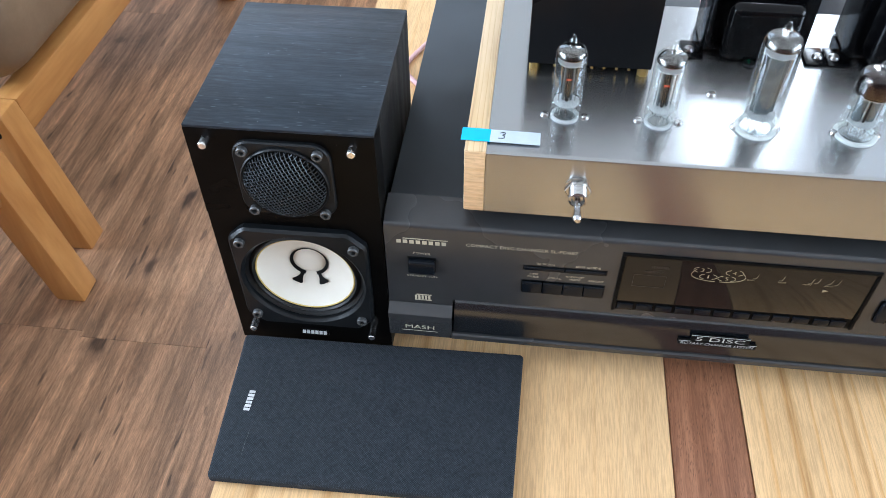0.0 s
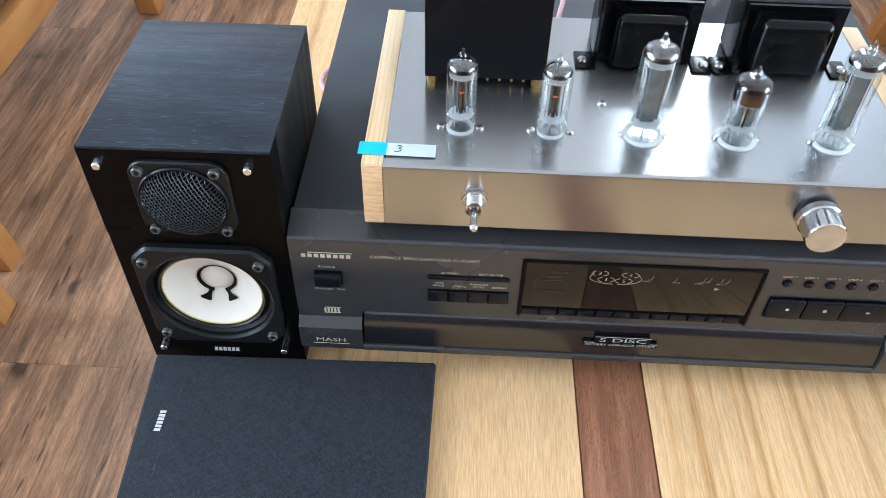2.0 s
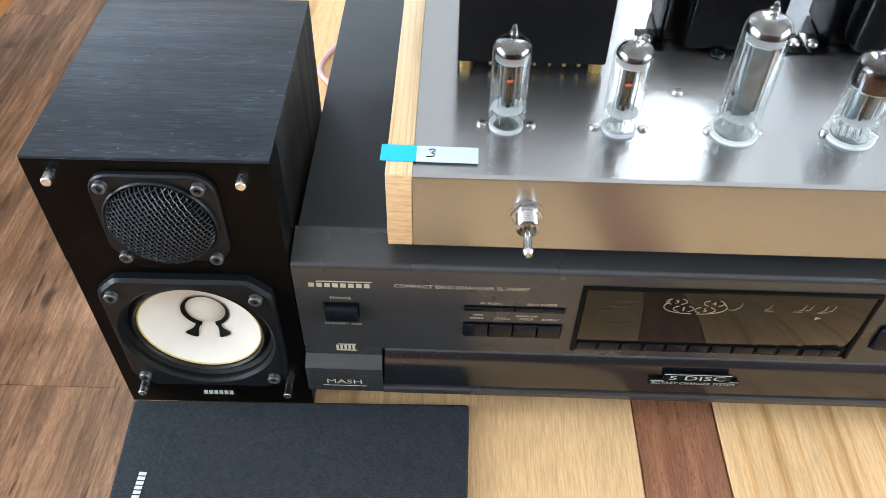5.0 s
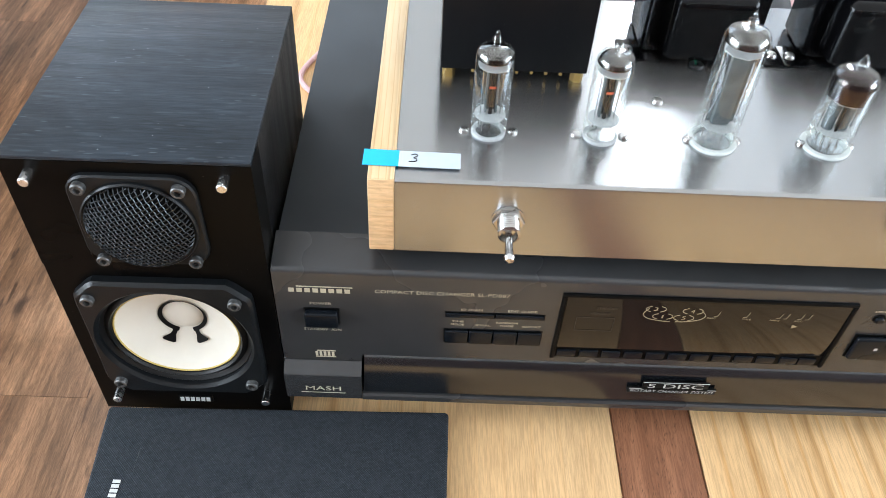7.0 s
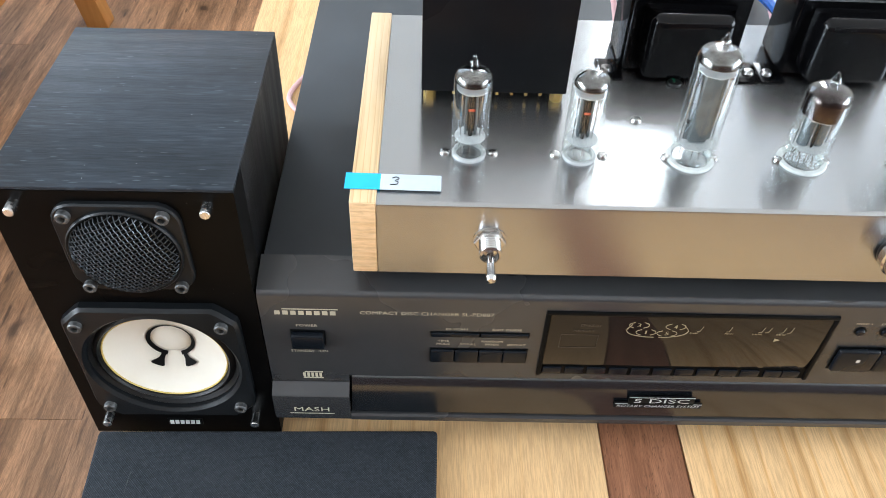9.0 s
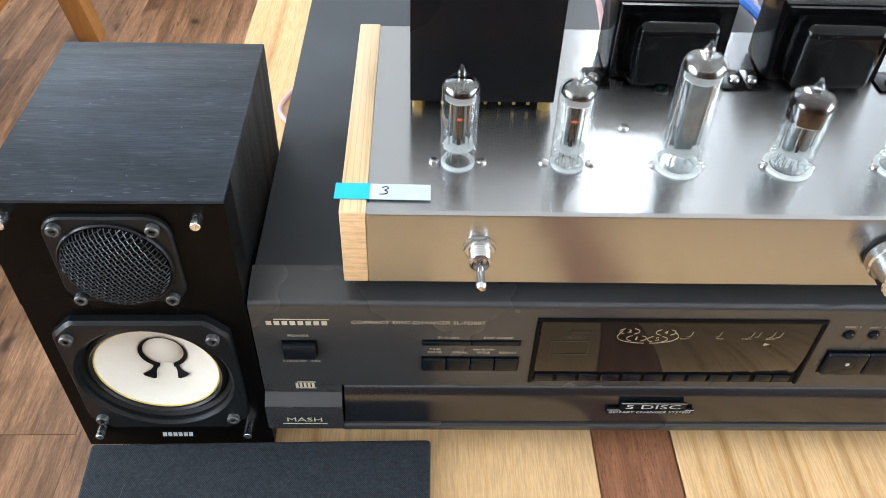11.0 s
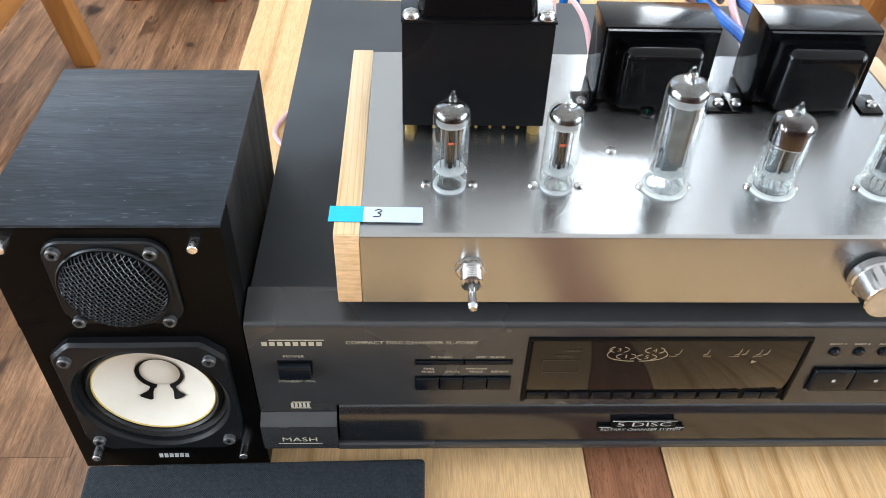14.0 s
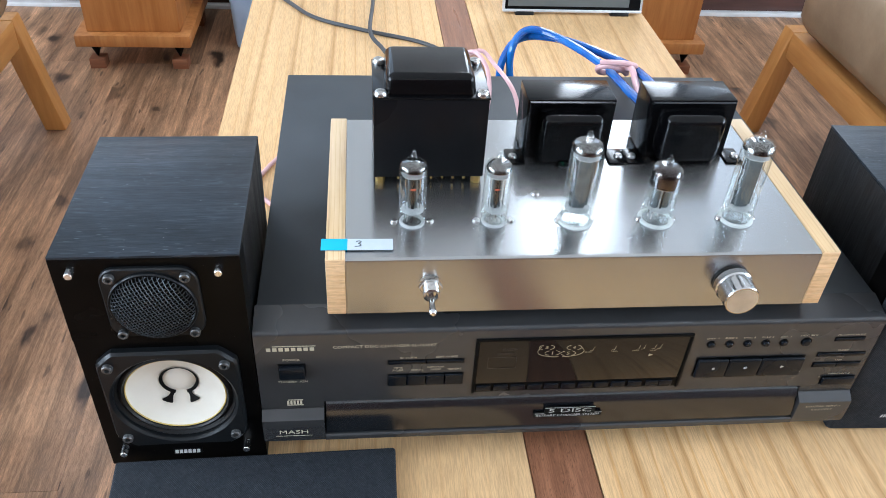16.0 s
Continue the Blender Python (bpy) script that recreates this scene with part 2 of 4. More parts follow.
M_BAFFLE = mat("black_baffle", (0.0026, 0.0023, 0.0021), (0.0018, 0.0016, 0.0015), spec=0.07, rough=0.34, scale=25, bump=0.05, bscale=300)
flecks(M_BAFFLE, (0.13, 0.125, 0.12), 210, 0.055, (1, 1, 1), 1.0)
M_FRAME = mat("black_driver_frame", (0.0055, 0.0065, 0.0075), spec=0.28, rough=0.38, scale=60, bump=0.12, bscale=900)
M_RUBBER = mat("black_rubber", (0.005, 0.0052, 0.0055), spec=0.35, rough=0.45, scale=80)
M_WIRE = mat("dark_steel_mesh", (0.055, 0.062, 0.068), rough=0.42, metal=0.9, scale=200)
M_DOME = mat("dome_cloth", (0.003, 0.003, 0.003), rough=0.85, spec=0.1)
M_BOLT = mat("grey_socket_bolt", (0.15, 0.15, 0.147), (0.06, 0.06, 0.06), rough=0.5, metal=0.7, scale=350)
M_CONE = mat("white_paper_cone", (0.73, 0.69, 0.61), (0.68, 0.63, 0.54), rough=0.75, scale=25, bump=0.12, bscale=500)
M_GLUE = mat("yellowed_glue", (0.62, 0.46, 0.13), rough=0.5, scale=100)
M_INK = mat("black_cone_coating", (0.004, 0.004, 0.004), rough=0.5, spec=0.12)
M_CHROME = mat("chrome", (0.60, 0.60, 0.60), (0.52, 0.52, 0.52), rough=0.12, metal=1.0, rvar=0.04)
M_ALU = mat("turned_aluminium", (0.80, 0.79, 0.78), (0.68, 0.67, 0.66), rough=0.26, metal=1.0, scale=80, stretch=(8, 1, 8))
M_SPUN = mat("spun_knob_face", (0.62, 0.62, 0.63), (0.50, 0.50, 0.51), rough=0.42, metal=1.0, scale=60)
M_SCREW = mat("nickel_screw", (0.54, 0.535, 0.52), (0.45, 0.44, 0.42), rough=0.26, metal=1.0, scale=300)
M_STEEL = mat("brushed_stainless", (0.44, 0.452, 0.46), (0.428, 0.44, 0.448), rough=0.235, metal=1.0, scale=70, stretch=(0.5, 60, 60), rvar=0.0)
brush = node(M_STEEL, "ShaderNodeCombineXYZ", X=1.0)
M_STEEL.node_tree.links.new(brush.outputs[0], M_STEEL.node_tree.nodes["Principled BSDF"].inputs["Tangent"])
M_STEEL.node_tree.nodes["Principled BSDF"].inputs["Anisotropic"].default_value = 0.98
M_STEEL.node_tree.nodes["Principled BSDF"].inputs["Anisotropic Rotation"].default_value = 0.25
M_GRILLE = mat("grille_cloth", (0.027, 0.032, 0.039), (0.0145, 0.0175, 0.0215), spec=0.2, rough=0.85, scale=500, bump=0.5, bscale=900, bdist=0.0004)
weave = node(M_GRILLE, "ShaderNodeTexWave", Scale=520.0, Distortion=1.2)
weave.bands_direction = "DIAGONAL"
weave_mix = node(M_GRILLE, "ShaderNodeMapRange")
weave_mix.inputs["To Min"].default_value, weave_mix.inputs["To Max"].default_value = 0.55, 1.4
weave_hsv = node(M_GRILLE, "ShaderNodeHueSaturation")
grille_bsdf = M_GRILLE.node_tree.nodes["Principled BSDF"]
M_GRILLE.node_tree.links.new([n for n in M_GRILLE.node_tree.nodes if n.bl_idname == "ShaderNodeTexCoord"][0].outputs["Object"], weave.inputs["Vector"])
M_GRILLE.node_tree.links.new(weave.outputs["Fac"], weave_mix.inputs["Value"])
M_GRILLE.node_tree.links.new(weave_mix.outputs[0], weave_hsv.inputs["Value"])
M_GRILLE.node_tree.links.new(grille_bsdf.inputs["Base Color"].links[0].from_socket, weave_hsv.inputs["Color"])
M_GRILLE.node_tree.links.new(weave_hsv.outputs[0], grille_bsdf.inputs["Base Color"])
M_TAPEB = mat("blue_paper_flag", (0.0, 0.42, 0.72), (0.0, 0.38, 0.68), rough=0.6)
M_TAPEW = mat("white_paper_flag", (0.50, 0.55, 0.60), (0.42, 0.47, 0.52), rough=0.55)
M_CDTOP = mat("painted_steel_cover", (0.032, 0.037, 0.041), (0.028, 0.032, 0.036), spec=0.3, rough=0.48, scale=30, bump=0.1, bscale=1400, rvar=0.08)
flecks(M_CDTOP, (0.25, 0.26, 0.27), 60, 0.03, (1, 1, 1), 1.0)
M_CDFACE = mat("brown_black_fascia", (0.030, 0.0302, 0.031), (0.026, 0.0262, 0.027), spec=0.6, rough=0.27, metal=0.0, scale=30, bump=0.03, bscale=900)
M_CDBTN = mat("blue_black_button", (0.005, 0.0068, 0.0095), spec=0.18, rough=0.22, scale=60)
M_DARK = mat("black_gap", (0.0025, 0.0025, 0.0025), rough=0.5, spec=0.08)
M_TRAY = mat("gloss_black_tray", (0.007, 0.008, 0.0095), (0.006, 0.0068, 0.0082), rough=0.19, rvar=0.03, spec=0.9)
M_LENS = mat("smoked_display_window", (0.008, 0.0065, 0.006), rough=0.07, rvar=0.02, spec=0.33)
M_GOLD = mat("pale_gold_print", (0.44, 0.40, 0.30), rough=0.5)
M_SILVER = mat("silver_print", (0.52, 0.52, 0.51), rough=0.45)
M_DIGIT = glow("lit_display_segment", (0.25, 0.20, 0.12), 0.08)
M_DIM = mat("unlit_display_segment", (0.05, 0.038, 0.028), rough=0.5)
M_LACQ = mat("black_lacquer", (0.0022, 0.0022, 0.0026), rough=0.16, rvar=0.04, scale=8, spec=0.22, bump=0.02, bscale=60)
M_CORE = mat("black_painted_core", (0.005, 0.005, 0.006), rough=0.26, scale=30, spec=0.15, bump=0.06, bscale=50, bstretch=(1, 1, 40))
flecks(M_CORE, (0.08, 0.08, 0.085), 160, 0.05, (1, 1, 1), 1.0)
M_BRASS = mat("brass", (0.74, 0.52, 0.20), (0.6, 0.4, 0.14), rough=0.28, metal=1.0)
M_GLASS = glass("tube_glass", (0.95, 0.97, 0.962), 0.13)
M_GETTER = mat("silver_getter", (0.19, 0.185, 0.18), (0.07, 0.062, 0.056), rough=0.17, metal=1.0, scale=110)
M_GETTERB = mat("brown_getter", (0.045, 0.028, 0.025), (0.010, 0.006, 0.0055), rough=0.2, metal=0.9, scale=90)
M_MICA = mat("mica_disc", (0.42, 0.43, 0.43), rough=0.45, scale=200)
M_PLATE = mat("grey_tube_plate", (0.115, 0.135, 0.142), (0.075, 0.088, 0.094), rough=0.75, metal=0.0, scale=120, spec=0.04)
M_CATHODE = mat("dark_electrode", (0.02, 0.018, 0.017), (0.012, 0.011, 0.011), rough=0.7, scale=200, spec=0.05)
M_CERAMIC = mat("white_socket", (0.54, 0.57, 0.55), rough=0.35, scale=80)
M_HEAT = glow("heater_glow", (0.20, 0.03, 0.015), 1.6)
M_BLUEC = mat("blue_cable_jacket", (0.012, 0.13, 0.43), (0.007, 0.065, 0.27), rough=0.17, scale=30)
M_PINKC = mat("pink_cable_jacket", (0.62, 0.38, 0.38), (0.52, 0.28, 0.28), rough=0.35, scale=30)
M_BLACKC = mat("grey_black_cable", (0.045, 0.047, 0.052), rough=0.5)
M_GREEN = mat("green_wire", (0.0, 0.16, 0.08), rough=0.4)
M_WALL = mat("white_plaster", (0.66, 0.655, 0.64), (0.62, 0.615, 0.60), rough=0.85, scale=8, bump=0.15, bscale=90)
M_PANEL = mat("dark_red_brown_boards", (0.095, 0.038, 0.028), (0.06, 0.024, 0.018), rough=0.45, scale=6, stretch=(1, 1, 8), bump=0.1, bscale=40)
M_WHITE = mat("white_paint", (0.78, 0.79, 0.80), rough=0.45, scale=10)
M_PLASTIC = mat("pale_blue_plastic", (0.42, 0.55, 0.72), (0.36, 0.49, 0.67), rough=0.35, scale=12)
M_PANE = glass("window_pane", (1, 1, 1), 0.1)
M_TRIM = mat("silver_plastic", (0.62, 0.63, 0.64), rough=0.35, metal=0.4)
M_SCREEN = mat("grey_screen", (0.10, 0.105, 0.10), (0.085, 0.09, 0.085), rough=0.3, scale=10)


def weave(m, pitch, depth):
    """A fine twill of two crossing sets of threads, as relief and tone."""
    link = m.node_tree.links.new
    p = m.node_tree.nodes["Principled BSDF"]
    old = p.inputs["Base Color"].links[0].from_socket
    tc = node(m, "ShaderNodeTexCoord")
    waves = []
    for sx in (1.0, -1.0):
        mp = node(m, "ShaderNodeMapping", Scale=(sx, 1.0, sx))
        link(tc.outputs["Object"], mp.inputs[0])
        w = node(m, "ShaderNodeTexWave", Scale=2 * math.pi / (10 * pitch))
        w.bands_direction = "DIAGONAL"
        link(mp.outputs[0], w.inputs["Vector"])
        waves.append(w.outputs["Fac"])
    mul = m.node_tree.nodes.new("ShaderNodeMath")
    mul.operation = "MULTIPLY"
    link(waves[0], mul.inputs[0])
    link(waves[1], mul.inputs[1])
    b = node(m, "ShaderNodeBump", Strength=0.7, Distance=depth)
    link(mul.outputs[0], b.inputs["Height"])
    link(b.outputs[0], p.inputs["Normal"])
    mr = node(m, "ShaderNodeMapRange")
    mr.inputs["To Min"].default_value, mr.inputs["To Max"].default_value = 0.72, 1.6
    link(mul.outputs[0], mr.inputs["Value"])
    vm = m.node_tree.nodes.new("ShaderNodeVectorMath")
    vm.operation = "MULTIPLY"
    link(old, vm.inputs[0])
    link(mr.outputs[0], vm.inputs[1])
    link(vm.outputs[0], p.inputs["Base Color"])


weave(M_GRILLE, 0.0016, 0.0003)


# ---- building helpers ----
def thing(name, label, category, m=Matrix(), group="", kind=""):
    ob = new(name)
    ob.empty_display_size = 0.02
    ob.matrix_world = m
    return tagged(ob, label, category, group, kind)


def mesh_of(name, bm, material, angle=32):
    bmesh.ops.recalc_face_normals(bm, faces=bm.faces[:])
    me = bpy.data.meshes.new(name)
    bm.to_mesh(me)
    bm.free()
    me.materials.append(material)
    me.polygons.foreach_set("use_smooth", [True] * len(me.polygons))
    me.set_sharp_from_angle(angle=radians(angle))
    return me


def part(name, bm, material, parent=None, label="", m=None):
    ob = new(name, mesh_of(name, bm, material))
    ob.parent = parent
    if m is not None:
        ob.matrix_basis = m
    return tagged(ob, label)


def bx(lo, hi, bev=0.0, seg=2):
    bm = bmesh.new()
    bmesh.ops.create_cube(bm, size=1)
    for v in bm.verts:
        v.co = Vector([lo[k] if v.co[k] < 0 else hi[k] for k in range(3)])
    if bev:
        bmesh.ops.bevel(bm, geom=bm.edges[:], offset=bev, segments=seg, profile=0.5, affect="EDGES")
    return bm


def join(*bms):
    out = bmesh.new()
    for b in bms:
        me = bpy.data.meshes.new("tmp")
        b.to_mesh(me)
        b.free()
        out.from_mesh(me)
        bpy.data.meshes.remove(me)
    return out


def moved(bm, m):
    bm.transform(m)
    return bm


def lathe(profile, n=32):
    """A turned body about z from (radius, height) pairs; a radius of 0 closes it."""
    bm = bmesh.new()
    rings = []
    for r, h in profile:
        if r <= 0:
            rings.append([bm.verts.new((0, 0, h))])
        else:
            rings.append([bm.verts.new((r * math.cos(2 * math.pi * k / n), r * math.sin(2 * math.pi * k / n), h)) for k in range(n)])
    for a, b in zip(rings, rings[1:]):
        for k in range(n):
            q = [a[k % len(a)], a[(k + 1) % len(a)], b[(k + 1) % len(b)], b[k % len(b)]]
            q = list(dict.fromkeys(q))
            if len(q) > 2:
                bm.faces.new(q)
    return bm


FRONT = Matrix.Rotation(radians(90), 4, "X")  # turns a lathe so that it points to -y


def rod(r, h, bev=0.0004, n=20):
    return lathe([(0, 0), (r, 0), (r, h - bev), (r - bev, h), (0, h)], n)


def prism(points, x0, x1, bev=0.0):
    """A profile of (y, z) points drawn out along x."""
    bm = bmesh.new()
    a = [bm.verts.new((x0, y, z)) for y, z in points]
    b = [bm.verts.new((x1, y, z)) for y, z in points]
    bm.faces.new(a)
    bm.faces.new(b[::-1])
    for k in range(len(a)):
        bm.faces.new((a[k], a[k - 1], b[k - 1], b[k]))
    return bm


def outline(w, h, r, n=64, chamfer=False):
    """n points on a rounded (or chamfered) rectangle, by angle from its centre."""
    pts = []
    for k in range(n):
        a = 2 * math.pi * (k + 0.5) / n
        c, s = math.cos(a), math.sin(a)
        t = min(w / 2 / max(abs(c), 1e-9), h / 2 / max(abs(s), 1e-9))
        x, z = c * t, s * t
        cx, cz = w / 2 - r, h / 2 - r
        if abs(x) > cx and abs(z) > cz:
            if chamfer:
                t = (cx + cz + r) / (abs(c) + abs(s))
            else:
                bq, cq = abs(c) * cx + abs(s) * cz, cx * cx + cz * cz - r * r
                t = bq + math.sqrt(max(bq * bq - cq, 0))
            x, z = c * t, s * t
        pts.append((x, z))
    return pts


def plate(pts, y0, y1, bev=0.0, hole=None):
    """A flat plate in the xz plane from y0 (front) to y1; hole: the radius of a round opening."""
    bm = bmesh.new()
    n = len(pts)

    def ring(y, inset=0.0):
        out = []
        for x, z in pts:
            d = math.hypot(x, z)
            f = (d - inset) / d
            out.append(bm.verts.new((x * f, y, z * f)))
        return out

    loops = [ring(y1), ring(y0 + bev)] + ([ring(y0, bev)] if bev else [])
    if hole:
        ang = [math.atan2(z, x) for x, z in pts]
        loops += [[bm.verts.new((math.cos(a) * (hole + bev), y0, math.sin(a) * (hole + bev))) for a in ang],
                  [bm.verts.new((math.cos(a) * hole, y0 + max(bev, 0.0002), math.sin(a) * hole)) for a in ang],
                  [bm.verts.new((math.cos(a) * hole, y1, math.sin(a) * hole)) for a in ang]]
        loops.append(loops[0])
    for a, b in zip(loops, loops[1:]):
        for k in range(n):
            bm.faces.new((a[k - 1], a[k], b[k], b[k - 1]))
    if not hole:
        bm.faces.new(loops[0])
        bm.faces.new(loops[-1][::-1])
    return bm


def smooth_path(pts, sub=8):
    p = [Vector(q) for q in pts]
    p = [2 * p[0] - p[1]] + p + [2 * p[-1] - p[-2]]
    out = []
    for k in range(1, len(p) - 2):
        for j in range(sub):
            t = j / sub
            out.append(0.5 * ((2 * p[k]) + (p[k + 1] - p[k - 1]) * t + (2 * p[k - 1] - 5 * p[k] + 4 * p[k + 1] - p[k + 2]) * t * t
                              + (3 * p[k] - p[k - 1] - 3 * p[k + 1] + p[k + 2]) * t ** 3))
    return out + [p[-2]]


def sweep(pts, r, n=10, sub=8, flat=1.0):
    path = smooth_path(pts, sub)
    bm = bmesh.new()
    rings, side = [], None
    for k, q in enumerate(path):
        d = (path[min(k + 1, len(path) - 1)] - path[max(k - 1, 0)]).normalized()
        side = (side - d * side.dot(d)).normalized() if side else d.orthogonal().normalized()
        up = d.cross(side)
        rings.append([bm.verts.new(q + r * (math.cos(a) * side + flat * math.sin(a) * up)) for a in [2 * math.pi * j / n for j in range(n)]])
    for a, b in zip(rings, rings[1:]):
        for j in range(n):
            bm.faces.new((a[j - 1], a[j], b[j], b[j - 1]))
    bm.faces.new(rings[0])
    bm.faces.new(rings[-1][::-1])
    return bm


def lettering(name, body, material, parent, box, y, shear=0.0, m=None):
    """Raised print that fills box = (x0, x1, z0, z1) on a face towards -y."""
    cu = bpy.data.curves.new(name, "FONT")
    cu.body, cu.extrude, cu.shear, cu.resolution_u = body, 0.0, shear, 2
    tmp = new("tmp", cu)
    bpy.context.view_layer.update()
    me = bpy.data.meshes.new_from_object(tmp.evaluated_get(bpy.context.evaluated_depsgraph_get()))
    bpy.data.objects.remove(tmp)
    co = np.array([v.co[:] for v in me.vertices])
    lo, hi = co.min(0), co.max(0)
    x0, x1, z0, z1 = box
    for v in me.vertices:
        v.co = ((v.co.x - lo[0]) / (hi[0] - lo[0]) * (x1 - x0) + x0, y, (v.co.y - lo[1]) / (hi[1] - lo[1]) * (z1 - z0) + z0)
    me.materials.clear()
    me.materials.append(material)
    me.name = name
    ob = new(name, me)
    ob.parent = parent
    if m is not None:
        ob.matrix_basis = m
    return ob


def bars(name, material, parent, box, y, n=7, m=None, gap=0.25, slant=0.0):
    """A mark that stands for writing: n upright bars that fill box on a face towards -y."""
    x0, x1, z0, z1 = box
    w = (x1 - x0) / n
    bm = bmesh.new()
    for k in range(n):
        a, b = x0 + k * w, x0 + (k + 1 - gap) * w
        bm.faces.new([bm.verts.new(c) for c in ((a, y, z0), (b, y, z0), (b + slant, y, z1), (a + slant, y, z1))])
    return part(name, bm, material, parent, "", m)


def screw(parent, x, y, z, r=0.0026, name="screw", up=True, material=None):
    bm = join(lathe([(0, 0), (r, 0), (r, r * 0.25), (r * 0.8, r * 0.6), (r * 0.35, r * 0.72), (r * 0.3, r * 0.45), (0, r * 0.45)], 16),
              bx((-r * 0.55, -r * 0.1, r * 0.66), (r * 0.55, r * 0.1, r * 0.74)), bx((-r * 0.1, -r * 0.55, r * 0.66), (r * 0.1, r * 0.55, r * 0.74)))
    return part(name, bm, material or M_SCREW, parent, "", Matrix.Translation((x, y, z)) @ (Matrix() if up else FRONT))


# ---- the room ----
FLOOR = -0.42
X0, X1, Y0, Y1, TOP = -2.4, 3.0, -2.6, 1.86, 2.1


def wall(name, lo, hi, label, openings=(), along="x", material=None):
    """A wall from boxes round its openings (a0, a1, z0, z1)."""
    k = 0 if along == "x" else 1
    cuts, z0, z1 = sorted(openings), lo[2], hi[2]
    bms, a = [], lo[k]

    def piece(p, q, r, s):
        l, h = list(lo), list(hi)
        l[k], h[k], l[2], h[2] = p, q, r, s
        bms.append(bx(l, h))

    for c in cuts:
        piece(a, c[0], z0, z1)
        piece(c[0], c[1], z0, c[2])
        piece(c[0], c[1], c[3], z1)
        a = c[1]
    piece(a, hi[k], z0, z1)
    return tagged(part(name, join(*bms), material or M_WALL), label, "wall", "", "structure")


WIN_FAR = (0.60, 1.63, 0.58, 2.07)
WIN_LEFT = (-1.55, -0.15, 0.5, 1.95)
WIN_EAST = (-2.05, 0.55, 0.2, 1.8)
WIN_SIDE = (-1.80, 0.70, 0.15, 1.75)
wall("wall_north", (X0 - 0.12, Y1, FLOOR), (X1 + 0.12, Y1 + 0.12, TOP), "white plastered wall with two wide windows", [WIN_LEFT, WIN_FAR])
wall("wall_west", (X0 - 0.12, Y0, FLOOR), (X0, Y1, TOP), "white plastered wall with a large window", [WIN_SIDE], "y")
wall("wall_east", (X1, Y0, FLOOR), (X1 + 0.12, Y1, TOP), "white plastered wall with a wide window", [WIN_EAST], "y")
wall("wall_south", (X0 - 0.12, Y0 - 0.12, FLOOR), (X1 + 0.12, Y0, TOP), "plain white plastered wall")
tagged(part("ceiling", bx((X0 - 0.12, Y0 - 0.12, TOP), (X1 + 0.12, Y1 + 0.12, TOP + 0.1)), M_WALL), "plain white ceiling", "ceiling", "", "structure")


def window(name, a0, a1, z0, z1, at, along):
    ob = thing(name, "white framed window with clear panes letting in daylight", "window", kind="structure")
    t = 0.045

    def bar(p, q, r, s, nm):
        l, h = ((p, at - 0.02, r), (q, at + 0.02, s)) if along == "x" else ((at - 0.02, p, r), (at + 0.02, q, s))
        part(nm, bx(l, h, 0.004), M_WHITE, ob)

    mid = (a0 + a1) / 2
    bar(a0, a1, z0, z0 + t, "window_sill")
    bar(a0, a1, z1 - t, z1, "window_frame")
    for c in (a0, mid - t / 2, a1 - t):
        bar(c, c + t, z0 + t, z1 - t, "window_frame")
    for p, q in ((a0 + t, mid - t / 2), (mid + t / 2, a1 - t)):
        l, h = ((p, at - 0.002, z0 + t), (q, at + 0.002, z1 - t)) if along == "x" else ((at - 0.002, p, z0 + t), (at + 0.002, q, z1 - t))
        pane = part("pane", bx(l, h), M_PANE, ob)
        pane.visible_shadow = False
    return ob


window("window_1", *WIN_FAR, Y1 + 0.04, "x")
window("window_2", *WIN_SIDE, X0 - 0.06, "y")
window("window_4", *WIN_LEFT, Y1 + 0.04, "x")
window("window_3", *WIN_EAST, X1 + 0.06, "y")
dado = thing("wainscot", "dark red-brown boarded lower wall, with unseen south boards added to darken reflections", "wall panel", kind="structure")
for k in range(20):
    z = FLOOR + 0.0125 + k * 0.092
    if k < 5:
        part("board", bx((X0, Y1 - 0.014, z), (X1, Y1 - 0.001, z + 0.088), 0.003), M_PANEL, dado)
    # unseen south boards, added this high so the glossy tray front mirrors something dark
    part("board", bx((X0, Y0 + 0.001, z), (X1, Y0 + 0.014, z + 0.088), 0.003), M_PANEL, dado)
tagged(part("baseboard", bx((X0, Y1 - 0.03, FLOOR), (X1, Y1 - 0.001, FLOOR + 0.012), 0.002), M_WHITE), "white strip along the foot of the wall", "baseboard", "", "structure")

# ---- the table ----
TZ = -0.009  # the table's surface
table = thing("low_table", "low pale ash table with a dark walnut inlay strip", "table", Matrix.Translation((0.2157, 0.33, FLOOR)))
TY0, TY1, TH = -0.82, 0.83, TZ - FLOOR
edges = [-0.3105, -0.171, -0.025, 0.025, 0.166, 0.3055]
for k, (a, b) in enumerate(zip(edges, edges[1:])):
    strip = k == 2
    g = 0.0006 if strip else 0.00002
    part("plank", bx((a + g, TY0, TH - 0.035), (b - g, TY1, TH - 0.0005 if strip else TH), 0.0008 if strip else 0.00015, 1), M_WALNUT if strip else M_OAK, table,
         "dark walnut inlay strip" if strip else "")
for x in (-0.25, 0.25):
    for y in (-0.74, 0.72):
        part("leg", bx((x - 0.03, y - 0.03, 0), (x + 0.03, y + 0.03, TH - 0.035), 0.004), M_OAK, table)


# ---- loudspeakers on the table ----
def driver_bolt(parent, x, y, z, r=0.0034):
    bm = lathe([(0, 0.0), (r, 0.0), (r, 0.0028), (r * 0.85, 0.0034), (r * 0.52, 0.0034), (r * 0.5, 0.0012), (0, 0.0012)], 20)
    return part("bolt", bm, M_BOLT, parent, "", Matrix.Translation((x, y, z)) @ FRONT)


